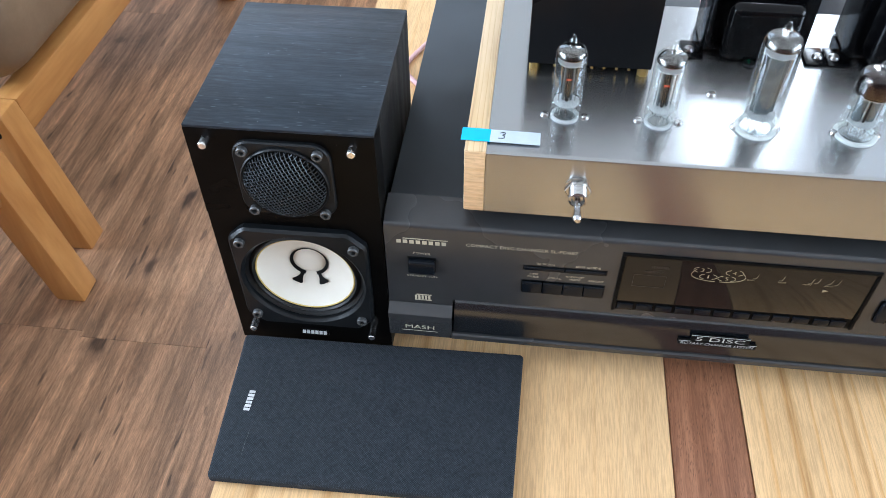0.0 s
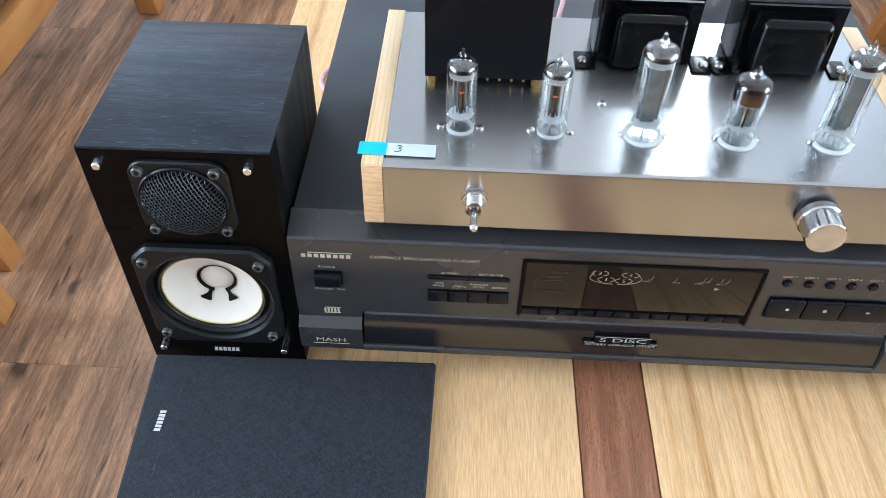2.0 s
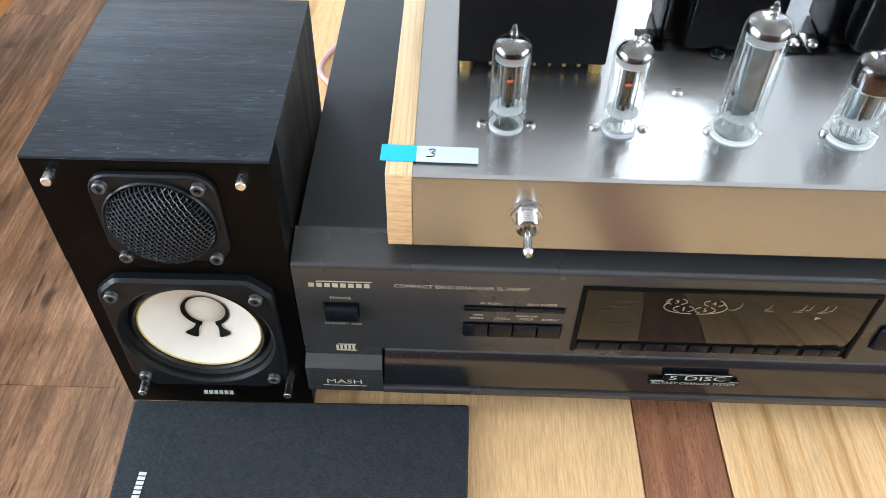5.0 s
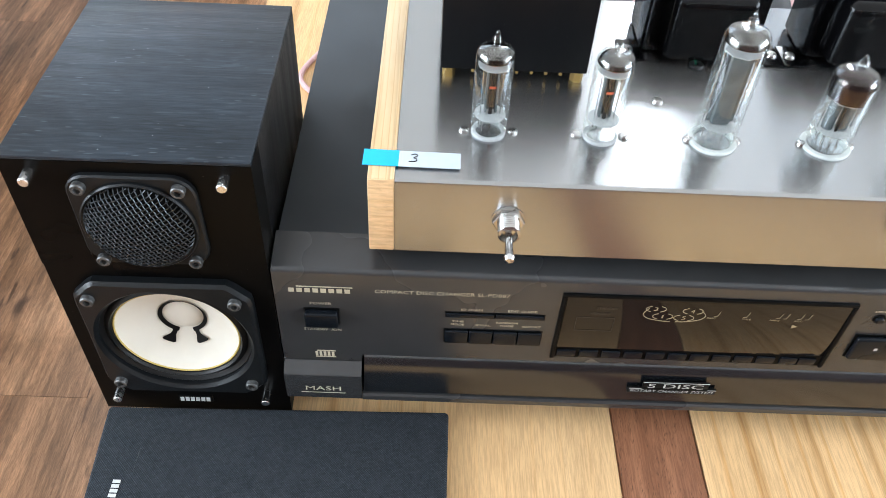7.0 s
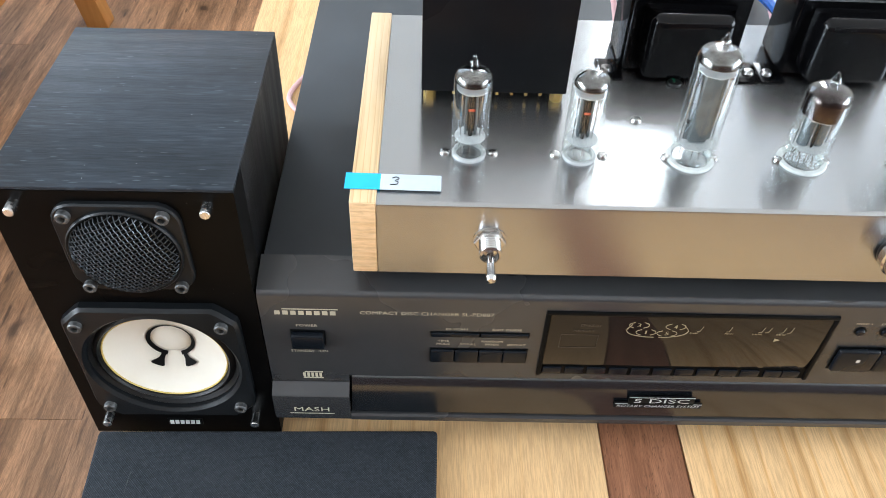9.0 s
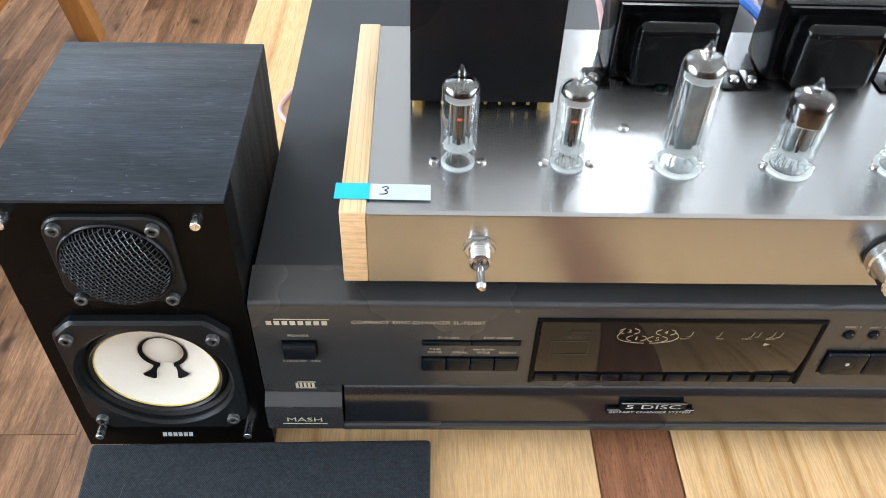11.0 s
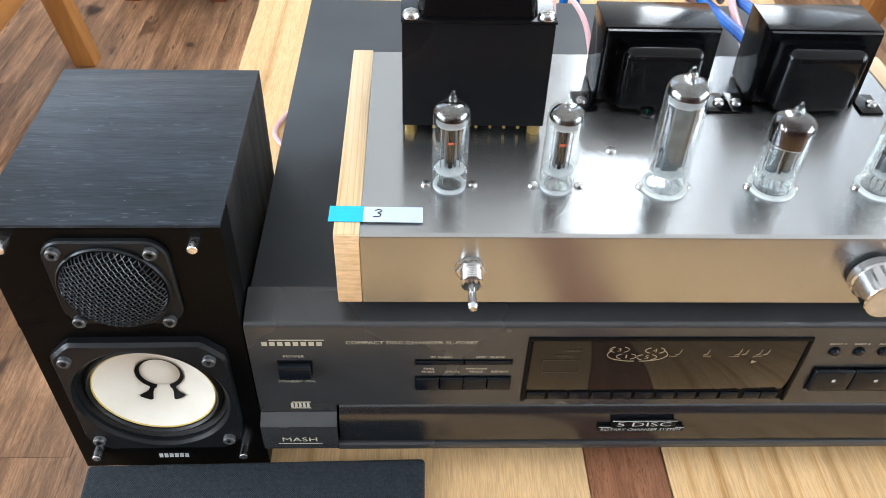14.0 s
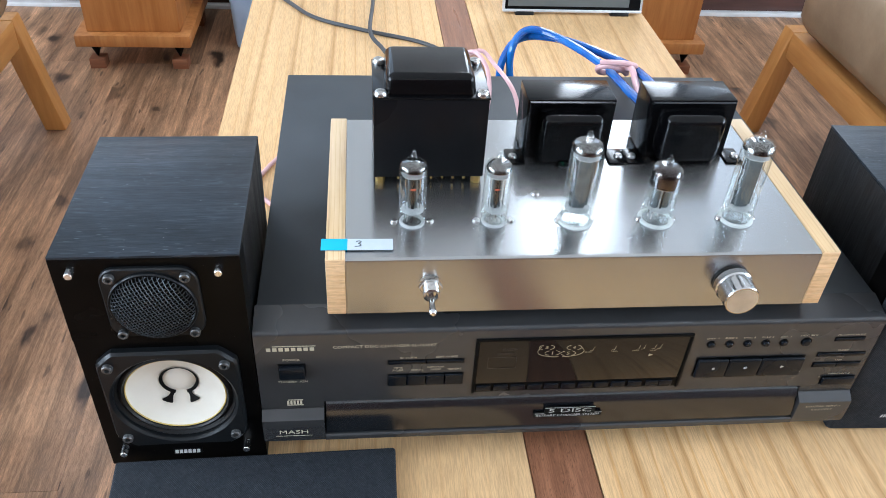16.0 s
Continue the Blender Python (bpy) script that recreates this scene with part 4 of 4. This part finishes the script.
def valve(x, y, r, h, ring, getter, brown=False):
    """A miniature valve: envelope with pip, electrodes, micas, getter and pins."""
    k = 1.0 if ring else 0.82
    v = part("valve", lathe([(r * 0.86 * k, 0.0), (r * 1.12 * k, 0.0), (r * 1.15 * k, 0.0008), (r * 1.1 * k, 0.0016), (r * 0.9 * k, 0.0017), (r * 0.86 * k, 0.0)], 32), M_CERAMIC if ring else M_MICA, amp,
             "white ceramic valve socket" if ring else "small valve socket", Matrix.Translation((x, y, AZ1)))
    b, t = 0.0020, 0.0006
    hb = h - 0.0072  # shoulder's top
    dome = [(r, b + 0.004), (r, hb - r * 0.55), (r * 0.95, hb - r * 0.32), (r * 0.8, hb - r * 0.12), (r * 0.5, hb), (r * 0.22, hb + 0.0003)]
    pip = [(r * 0.17, hb + 0.0009), (r * 0.23, hb + 0.0020), (r * 0.25, hb + 0.0030), (r * 0.20, hb + 0.0042), (r * 0.12, hb + 0.0050), (r * 0.11, hb + 0.0062), (r * 0.07, hb + 0.0070), (0, hb + 0.0073)]
    outer = [(0, b), (r * 0.8, b), (r * 0.95, b + 0.0012)] + dome + pip
    part("envelope", lathe(outer, 40), M_GLASS, v, "clear glass envelope")
    g = [(q - t - 0.0002, z - t - 0.0002) for q, z in dome if z > hb - r * getter]
    if g:
        part("getter", lathe([(g[0][0], hb - r * getter)] + g + [(0, g[-1][1])], 40), M_GETTERB if brown else M_GETTER, v, "dark brown getter flash" if brown else "silvery getter flash")
    z0, z1 = b + 0.0085, hb - r * max(getter, 0.95) - 0.0012
    for z in (z0, z1):
        part("mica", lathe([(0, z), (r * 0.84, z), (r * 0.84, z + 0.0004), (0, z + 0.0004)], 8 if ring else 24), M_MICA, v, "pale mica spacer")
    if brown:
        bmp = join(*[lathe([(r * 0.26, z0 + 0.0008), (r * 0.26, z1 - 0.0004)], 12) for k in range(2)])
        for n, q in enumerate(bmp.verts):
            q.co.x += r * (0.33 if n < len(bmp.verts) // 2 else -0.33)
        cath = bx((-r * 0.05, -r * 0.30, z0), (r * 0.05, -r * 0.24, z1))
    elif ring:
        bmp = join(bx((-r * 0.42, -r * 0.26, z0 + 0.0008), (r * 0.42, r * 0.26, z1 - 0.0006), 0.0012), bx((-r * 0.62, -0.0003, z0 + 0.0016), (r * 0.62, 0.0003, z1 - 0.0016)))
        cath = join(*[bx((-r * 0.66, -r * 0.12, z), (-r * 0.54, r * 0.02, z + 0.0022)) for z in [z0 + (z1 - z0) * q for q in (0.28, 0.52, 0.76)]])
    else:
        bmp = join(bx((-r * 0.34, -r * 0.05, z0 + 0.001), (-r * 0.20, r * 0.30, z1 - 0.0006), 0.0003), bx((r * 0.20, -r * 0.05, z0 + 0.001), (r * 0.34, r * 0.30, z1 - 0.0006), 0.0003),
                   bx((-r * 0.34, r * 0.22, z0 + 0.001), (r * 0.34, r * 0.30, z1 - 0.0006), 0.0003))
        cath = lathe([(r * 0.11, z0), (r * 0.11, z1)], 10)
    part("plate", bmp, M_PLATE, v, "grey metal electrode")
    part("cathode", cath, M_CATHODE, v, "dark inner electrode")
    for s in (-1, 1):
        part("support_rod", moved(rod(0.00028, z1 - z0 + 0.0045, 0.0001, 6), Matrix.Translation((s * r * (0.74 if ring else 0.52), 0, z0 - 0.001))), M_CHROME, v)
    part("getter_holder", sweep([(r * 0.5, 0, z1), (r * 0.5, 0, z1 + 0.0030), (r * 0.1, -r * 0.2, z1 + 0.0040), (-r * 0.3, 0, z1 + 0.0036)], 0.00025, 5, 4), M_SCREW, v)
    if not ring:
        part("heater", moved(rod(r * 0.22, 0.0013, 0.0002, 10), Matrix.Translation((0, -r * 0.1, z1 + 0.0005))), M_HEAT, v, "orange glowing heater end")
        part("heater", bx((-r * 0.18, -r * 0.22, (z0 + z1) / 2 + 0.0016), (r * 0.18, -r * 0.16, (z0 + z1) / 2 + 0.0026)), M_HEAT, v, "orange glowing heater end")
    part("heater", moved(rod(0.0006, 0.0016, 0.0002, 8), Matrix.Translation((0.0008, -r * 0.3, z0 - 0.0022))), M_HEAT, v, "orange glowing heater end")
    count = 9 if ring else 7
    for k in range(count):
        a = 2 * math.pi * k / (count + 1)
        px, py = r * 0.55 * math.cos(a), r * 0.55 * math.sin(a)
        part("lead_wire", sweep([(px, py, b + 0.001), (px, py, b + 0.0045), (px * 0.6, py * 0.6, z0)], 0.00028, 4, 2), M_SCREW, v)
    return v


VX = (0.0547, 0.1080, 0.1620, 0.2168, 0.2722)
valve(VX[0], 0.038, 0.0088, 0.0540, False, 0.6)
valve(VX[1], 0.038, 0.0088, 0.0535, False, 0.6)
valve(VX[2], 0.038, 0.0103, 0.0680, True, 0.62)
valve(VX[3], 0.038, 0.0104, 0.0500, True, 1.35, True)
valve(VX[4], 0.038, 0.0103, 0.0680, True, 0.62)
for x in VX:
    for s in (-1, 1):
        screw(amp, x + s * 0.0115, 0.038, AZ1)
screw(amp, 0.141, 0.068, AZ1, 0.0028)
green = part("earth_wire", sweep([(0.1665, 0.121, AZ1 + 0.001), (0.1672, 0.112, AZ1 + 0.003), (0.168, 0.104, AZ1 + 0.0005)], 0.0009, 8, 5), M_GREEN, amp, "short green wire")
part("grommet", lathe([(0.0012, 0), (0.0035, 0), (0.004, 0.0008), (0.0035, 0.0016), (0.0012, 0.0016)], 18), M_RUBBER, amp, "", Matrix.Translation((0.168, 0.103, AZ1)))

# mains transformer on brass pillars
pt = part("mains_transformer", bx((0.031, 0.0815, AZ1 + 0.0058), (0.106, 0.1365, AZ1 + 0.0645), 0.0008), M_CORE, amp, "black mains transformer")
part("flange", bx((0.0305, 0.081, AZ1 + 0.0648), (0.1065, 0.137, AZ1 + 0.0662), 0.0004), M_LACQ, pt)
bell = bx((0.0385, 0.0845, AZ1 + 0.0663), (0.0975, 0.1335, AZ1 + 0.0797))
for v in bell.verts:
    if v.co.z > AZ1 + 0.07:
        v.co.x += 0.0015 if v.co.x < 0.06 else -0.0015
        v.co.y += 0.0015 if v.co.y < 0.1 else -0.0015
bmesh.ops.bevel(bell, geom=[e for e in bell.edges if e.verts[0].co.z + e.verts[1].co.z > 2 * AZ1 + 0.14], offset=0.0048, segments=5, profile=0.5, affect="EDGES")
part("end_bell", bell, M_LACQ, pt, "glossy black end bell")
for x in (0.0355, 0.1015):
    for y in (0.0855, 0.1325):
        screw(pt, x, y, AZ1 + 0.0662, 0.0044, "bolt")
        part("pillar", lathe([(0, 0), (0.0034, 0), (0.0034, 0.0058), (0, 0.0058)], 6), M_BRASS, pt, "brass hexagon pillar", Matrix.Translation((x, y, AZ1)))
for k in range(7):
    part("terminal", bx((0.047 + k * 0.0075, 0.083, AZ1 + 0.0035), (0.0485 + k * 0.0075, 0.0845, AZ1 + 0.0058)), M_BRASS, pt)


def output_transformer(x):
    """A frame-mounted transformer with a deep front bell."""
    o = part("output_transformer", bx((x, 0.117, AZ1 + 0.001), (x + 0.0635, 0.148, AZ1 + 0.0460), 0.0007), M_LACQ, amp, "black output transformer with glossy end bell")
    # mitred step round the bell
    a = [(x + 0.001, AZ1 + 0.0016), (x + 0.0625, AZ1 + 0.0016), (x + 0.0625, AZ1 + 0.0452), (x + 0.001, AZ1 + 0.0452)]
    cx, cz = x + 0.0318, AZ1 + 0.0234
    bm = bmesh.new()
    loops = []
    for f, y in ((1.0, 0.1169), (0.985, 0.1145), (0.78, 0.1165), (0.72, 0.113)):
        loops.append([bm.verts.new((cx + (px - cx) * f, y, cz + (pz - cz) * (f if f > 0.9 else f * 0.98))) for px, pz in a])
    for p, q in zip(loops, loops[1:]):
        for k in range(4):
            bm.faces.new((p[k - 1], p[k], q[k], q[k - 1]))
    part("mitred_frame", bm, M_LACQ, o)
    bell2 = bx((cx - 0.0225, 0.1025, cz - 0.0222), (cx + 0.0225, 0.1165, cz + 0.0158))
    bmesh.ops.bevel(bell2, geom=[e for e in bell2.edges if (e.verts[0].co.y + e.verts[1].co.y) / 2 < 0.1105], offset=0.0058, segments=6, profile=0.5, affect="EDGES")
    part("end_bell", bell2, M_LACQ, o, "rounded glossy end bell")
    back = bx((cx - 0.0225, 0.1485, cz - 0.0195), (cx + 0.0225, 0.158, cz + 0.0165), 0.003, 3)
    part("rear_bell", back, M_LACQ, o)
    for s in (-1, 1):
        tx = cx + s * 0.0375
        tab = part("mounting_tab", bx((tx - 0.0065, 0.105, AZ1 + 0.0002), (tx + 0.0065, 0.125, AZ1 + 0.0016), 0.0005), M_LACQ, o)
        screw(tab, cx + s * 0.0395, 0.1135, AZ1 + 0.0016, 0.0032)


output_transformer(0.1395)
output_transformer(0.2285)

# switch and volume knob
sw = part("toggle_switch", lathe([(0, 0), (0.0080, 0), (0.0080, 0.0006), (0.0072, 0.0007), (0, 0.0007)], 28), M_SCREW, amp, "chrome toggle switch", Matrix.Translation((0.0648, 0.0, 0.0293)) @ FRONT)
part("nut", lathe([(0.0042, 0.0007), (0.0076, 0.0007), (0.0078, 0.0012), (0.0076, 0.0026), (0.007, 0.003), (0.0042, 0.003)], 6), M_SCREW, sw)
part("bush", lathe([(0.0044, 0.003)] + [(0.0052 - 0.0003 * (k % 2), 0.003 + 0.0006 * k) for k in range(13)] + [(0.0040, 0.0108), (0.0030, 0.0082), (0, 0.008)], 24), M_SCREW, sw)
part("lever", lathe([(0.0015, 0.006), (0.0017, 0.012), (0.0021, 0.0185), (0.0026, 0.0200), (0.0027, 0.0212), (0.0021, 0.0226), (0.0010, 0.0232), (0, 0.0234)], 20), M_CHROME, sw, "", pose(0, 0, 0, 12, 0, 0))
knob = part("volume_knob", lathe([(0, 0.0016), (0.0115, 0.0016), (0.0122, 0.0018), (0.0122, 0.0020), (0.0128, 0.0022), (0.0128, 0.0062), (0.0122, 0.0068), (0.0119, 0.0072), (0.0117, 0.0195), (0.0112, 0.0202), (0.0104, 0.0203), (0, 0.0199)], 48),
            M_CHROME, amp, "polished chrome volume knob", Matrix.Translation((0.2609, -0.0006, 0.0290)) @ FRONT @ Matrix.Diagonal((0.96, 0.96, 1.0, 1.0)))
part("knob_collar", lathe([(0, -0.0006), (0.0122, -0.0006), (0.0124, -0.0002), (0.0124, 0.0016), (0, 0.00162)], 40), M_RUBBER, knob, "black collar behind the knob")
part("knob_face", lathe([(0.0103, 0.0204), (0, 0.0202)], 40), M_SPUN, knob, "spun metal face")

# paper flag on the corner
flag = thing("sticky_flag", "blue and white sticky paper flag on the amplifier corner", "paper flag", Matrix.Translation((0.0452, 0.0135, 0.1732)) @ pose(0, 0, 0, 0, 0, -0.8))
part("blue_end", bx((0.0, 0.0, 0.0), (0.0162, 0.0112, 0.0002)), M_TAPEB, flag, "bright blue end")
part("white_end", bx((0.0162, 0.0, 0.0), (0.0442, 0.0110, 0.0002)), M_TAPEW, flag, "pale white end")
part("handwriting", sweep([(0.0216, 0.0080, 0.00035), (0.0234, 0.0089, 0.00035), (0.0247, 0.0078, 0.00035), (0.0230, 0.0063, 0.00035), (0.0243, 0.0054, 0.00035), (0.0237, 0.0038, 0.00035), (0.0207, 0.0034, 0.00035)], 0.00022, 6, 6), M_INK, flag, "handwritten digit 3")


# ---- cables ----
def cable(name, pts, r, material, label, flat=1.0):
    return tagged(part(name, sweep(pts, r, 10, 8, flat), material), label, "cable")


cable("blue_cable", [(0.30, 0.182, 0.150), (0.313, 0.215, 0.156), (0.314, 0.28, 0.146), (0.309, 0.36, 0.134), (0.281, 0.42, 0.132), (0.252, 0.44, 0.132), (0.234, 0.43, 0.114), (0.238, 0.425, 0.07), (0.262, 0.40, 0.02), (0.30, 0.385, -0.003), (0.34, 0.375, -0.0045)], 0.0042, M_BLUEC,
      "thick glossy blue audio cable looping behind the amplifier")
cable("blue_cable", [(0.325, 0.182, 0.150), (0.334, 0.25, 0.155), (0.336, 0.30, 0.148), (0.333, 0.36, 0.134), (0.29, 0.425, 0.127), (0.248, 0.445, 0.121), (0.226, 0.43, 0.104), (0.222, 0.42, 0.07), (0.225, 0.40, 0.015), (0.25, 0.375, -0.0045), (0.30, 0.365, -0.0045)], 0.0042, M_BLUEC,
      "thick glossy blue audio cable looping behind the amplifier")
cable("pink_cable", [(-0.022, 0.313, -0.006), (-0.042, 0.344, -0.006), (-0.033, 0.380, -0.006), (-0.012, 0.415, -0.006), (0.029, 0.435, -0.006)], 0.0024, M_PINKC, "thin pink loudspeaker cable on the table")
cable("pink_cable", [(0.135, 0.26, 0.160), (0.160, 0.245, 0.196), (0.172, 0.225, 0.195), (0.174, 0.205, 0.180), (0.168, 0.183, 0.160)], 0.0018, M_PINKC, "thin pink loudspeaker cable at the amplifier's back")
cable("pink_cable", [(0.150, 0.255, 0.180), (0.172, 0.262, 0.190), (0.184, 0.25, 0.183), (0.195, 0.21, 0.178), (0.200, 0.183, 0.155)], 0.0018, M_PINKC, "thin pink loudspeaker cable at the amplifier's back")
cable("pink_cable", [(0.330, 0.330, 0.136), (0.320, 0.318, 0.146), (0.307, 0.318, 0.150), (0.299, 0.325, 0.144), (0.306, 0.332, 0.136), (0.320, 0.328, 0.140), (0.327, 0.312, 0.150), (0.326, 0.29, 0.146), (0.318, 0.24, 0.146), (0.312, 0.19, 0.140)], 0.0030, M_PINKC,
      "thin pink loudspeaker cable knotted round the blue ones")
cable("pink_cable", [(0.300, 0.322, 0.151), (0.310, 0.316, 0.154), (0.322, 0.314, 0.154), (0.334, 0.320, 0.148), (0.331, 0.332, 0.139)], 0.0028, M_PINKC, "loose end of the pink cable knot")
cable("black_cable", [(-0.104, 0.955, -0.006), (-0.043, 0.862, -0.006), (0.006, 0.794, -0.006), (0.082, 0.749, -0.006), (0.169, 0.703, -0.006), (0.222, 0.618, -0.006), (0.243, 0.517, -0.006)], 0.003, M_BLACKC, "thin grey-black cable running across the table")
cable("black_cable", [(0.090, 0.975, -0.006), (0.092, 0.850, -0.001), (0.086, 0.733, 0.000), (0.104, 0.683, -0.005), (0.131, 0.598, -0.006), (0.161, 0.517, -0.006)], 0.003, M_BLACKC, "thin black cable running across the table")

# ---- small screen on the table ----
scr = thing("small_monitor", "small silver-framed screen standing on the table", "monitor", Matrix.Translation((0.293, 0.822, TZ)) @ pose(0, 0, 0, -12, 0, 0))
W, H = 0.223, 0.15
part("back_case", bx((0.001, 0.004, 0.006), (W - 0.001, 0.016, H), 0.003), M_TRIM, scr)
part("frame", join(bx((0, 0, 0.005), (W, 0.0055, 0.0095), 0.0015), bx((0, 0, H - 0.006), (W, 0.0055, H + 0.001), 0.0015),
                   bx((0, 0, 0.0095), (0.0035, 0.0055, H - 0.006), 0.001), bx((W - 0.0035, 0, 0.0095), (W, 0.0055, H - 0.006), 0.001)), M_TRIM, scr, "silver frame")
part("bezel", bx((0.0035, 0.001, 0.0095), (W - 0.0035, 0.0045, H - 0.006)), M_DARK, scr)
part("screen", bx((0.008, 0.0006, 0.014), (W - 0.022, 0.003, H - 0.012)), M_SCREEN, scr, "grey switched-on screen")
for x in (0.02, W - 0.05):
    part("foot", bx((x, 0.0, -0.001), (x + 0.03, 0.05, 0.0075), 0.002), M_RUBBER, scr)


# ---- floor-standing loudspeakers on blocks ----
def floor_speaker(m, name_group):
    ob = thing("floor_speaker", "orange pine floor-standing loudspeaker on a plinth with spikes", "loudspeaker", m, name_group)
    part("cabinet", bx((0.025, 0.022, 0.091), (0.238, 0.30, 0.85), 0.003), M_PINE, ob, "knotty orange pine cabinet")
    part("plinth", bx((0, 0, 0.062), (0.262, 0.33, 0.0908), 0.003), M_PINE, ob, "orange pine plinth board")
    for x in (0.035, 0.227):
        for y in (0.035, 0.29):
            part("spike", lathe([(0, 0), (0.002, 0.002), (0.012, 0.026), (0.013, 0.0375), (0, 0.0378)], 16), M_DARK, ob, "black cone spike", Matrix.Translation((x, y, 0.0242)))
    return ob


def spacer(x, y):
    ob = tagged(part("wooden_block", bx((-0.018, -0.018, 0), (0.018, 0.018, 0.0242), 0.0015), M_BLOCK), "small reddish wooden block under a speaker spike", "block", "blocks under the loudspeakers")
    ob.matrix_world = Matrix.Translation((x, y, FLOOR))
    return ob


fs = floor_speaker(Matrix.Translation((-0.587, 1.445, FLOOR)), "floor loudspeakers")
copy_thing(fs, Matrix.Translation((0.662, 1.435, FLOOR)))
blk = spacer(-0.552, 1.480)
for fx, fy in ((-0.587, 1.445), (0.662, 1.435)):
    for x in (0.035, 0.227):
        for y in (0.035, 0.29):
            if (fx, x, y) != (-0.587, 0.035, 0.035):
                copy_thing(blk, Matrix.Translation((fx + x, fy + y, FLOOR)))

tub = bx((-0.11, -0.14, 0), (0.11, 0.14, 0.30))
for v in tub.verts:
    if v.co.z < 0.1:
        v.co.x *= 0.86
        v.co.y *= 0.9
bmesh.ops.bevel(tub, geom=tub.edges[:], offset=0.012, segments=3, profile=0.5, affect="EDGES")
bin_ob = thing("plastic_bin", "pale blue plastic storage bin on the floor", "bin", Matrix.Translation((-0.145, 1.70, FLOOR)))
part("body", tub, M_PLASTIC, bin_ob)
part("rim", bx((-0.118, -0.148, 0.28), (0.118, 0.148, 0.30), 0.006), M_PLASTIC, bin_ob)


# ---- low chairs with leather seats ----
def low_chair(m):
    """Front legs at y = +-0.37 on x = 0, the seat reaching back to -x."""
    ob = thing("low_chair", "low beech lounge chair with brown leather seat", "chair", m, "low chairs beside the table")
    s, lean = 0.021, 0.045

    def leg(x, y, d):
        bm = bx((x - s, y - s, 0), (x + s, y + s, 0.243), 0.003)
        for v in bm.verts:
            v.co.x += d * v.co.z / 0.243
        return part("leg", bm, M_CHAIR, ob, "square splayed beech leg")

    for y in (-0.37, 0.37):
        lg = leg(0.0, y, -lean)
        part("peg_hole", lathe([(0, 0), (0.006, 0), (0.006, 0.0006), (0, 0.0004)], 16), M_DARK, lg, "dark bolt hole", Matrix.Translation((-0.04, y - s, 0.213)) @ FRONT)
        leg(-0.60, y, lean)
        part("side_rail", bx((-0.536, y - 0.015, 0.184), (-0.067, y + 0.015, 0.2425), 0.003), M_CHAIR, ob)
    part("front_rail", bx((-0.058, -0.349, 0.186), (-0.022, 0.349, 0.243), 0.004), M_CHAIRY, ob)
    part("rear_rail", bx((-0.576, -0.349, 0.186), (-0.542, 0.349, 0.243), 0.004), M_CHAIRY, ob)
    c = bx((-0.60, -0.345, 0.2445), (-0.022, 0.345, 0.45), 0.05, 5)
    for v in c.verts:
        v.co.z += 0.012 * math.cos(v.co.y * 4) * (1 if v.co.z > 0.36 else 0)
        v.co.x += 0.03 * (1 - ((v.co.z - 0.36) / 0.11) ** 2) if v.co.x > -0.12 else 0
    seat = part("seat_cushion", c, M_LEATHER, ob, "plump brown leather seat cushion")
    part("seam", sweep([(-0.09, -0.3465, 0.30), (-0.09, -0.3465, 0.36), (-0.095, -0.346, 0.40)], 0.0022, 6, 4), M_LEATHER, seat)
    return ob


ch = low_chair(Matrix.Translation((-0.570, 0.822, FLOOR)))
copy_thing(ch, Matrix.Translation((-0.538, -0.018, FLOOR)))
copy_thing(ch, Matrix.Translation((0.955, 0.812, FLOOR)) @ pose(0, 0, 0, 0, 0, 180))

# ---- floor planks ----
floor = thing("floor", "worn brown knotty wood-look plank floor", "floor", kind="structure")
part("underlay", bx((X0 - 0.12, Y0 - 0.12, FLOOR - 0.05), (X1 + 0.12, Y1 + 0.12, FLOOR - 0.0042)), M_GAP, floor)
PW, PL = 0.18, 1.22
col = 0
shapes = {}
x = -0.32 - PW * 12
while x < X1:
    y = 0.272 - PL * 3 + (0 if col == 11 else random.uniform(0.1, 1.1) * PL)
    while y > Y0:
        y -= PL
    while y < Y1:
        a, b, w0, w1 = max(y, Y0), min(y + PL, Y1), max(x, X0), min(x + PW, X1)
        if b - a > 0.01 and w1 - w0 > 0.01:
            size = (round(w1 - w0, 3), round(b - a, 3))
            if size not in shapes:
                shapes[size] = mesh_of("plank", bx((0.0001, 0.0002, -0.004), (w1 - w0 - 0.0001, b - a - 0.0002, 0), 0.0003, 1), M_FLOOR)
            ob = new("plank", shapes[size])
            ob.parent = floor
            ob.matrix_basis = Matrix.Translation((w0, a, FLOOR))
        y += PL
    x += PW
    col += 1
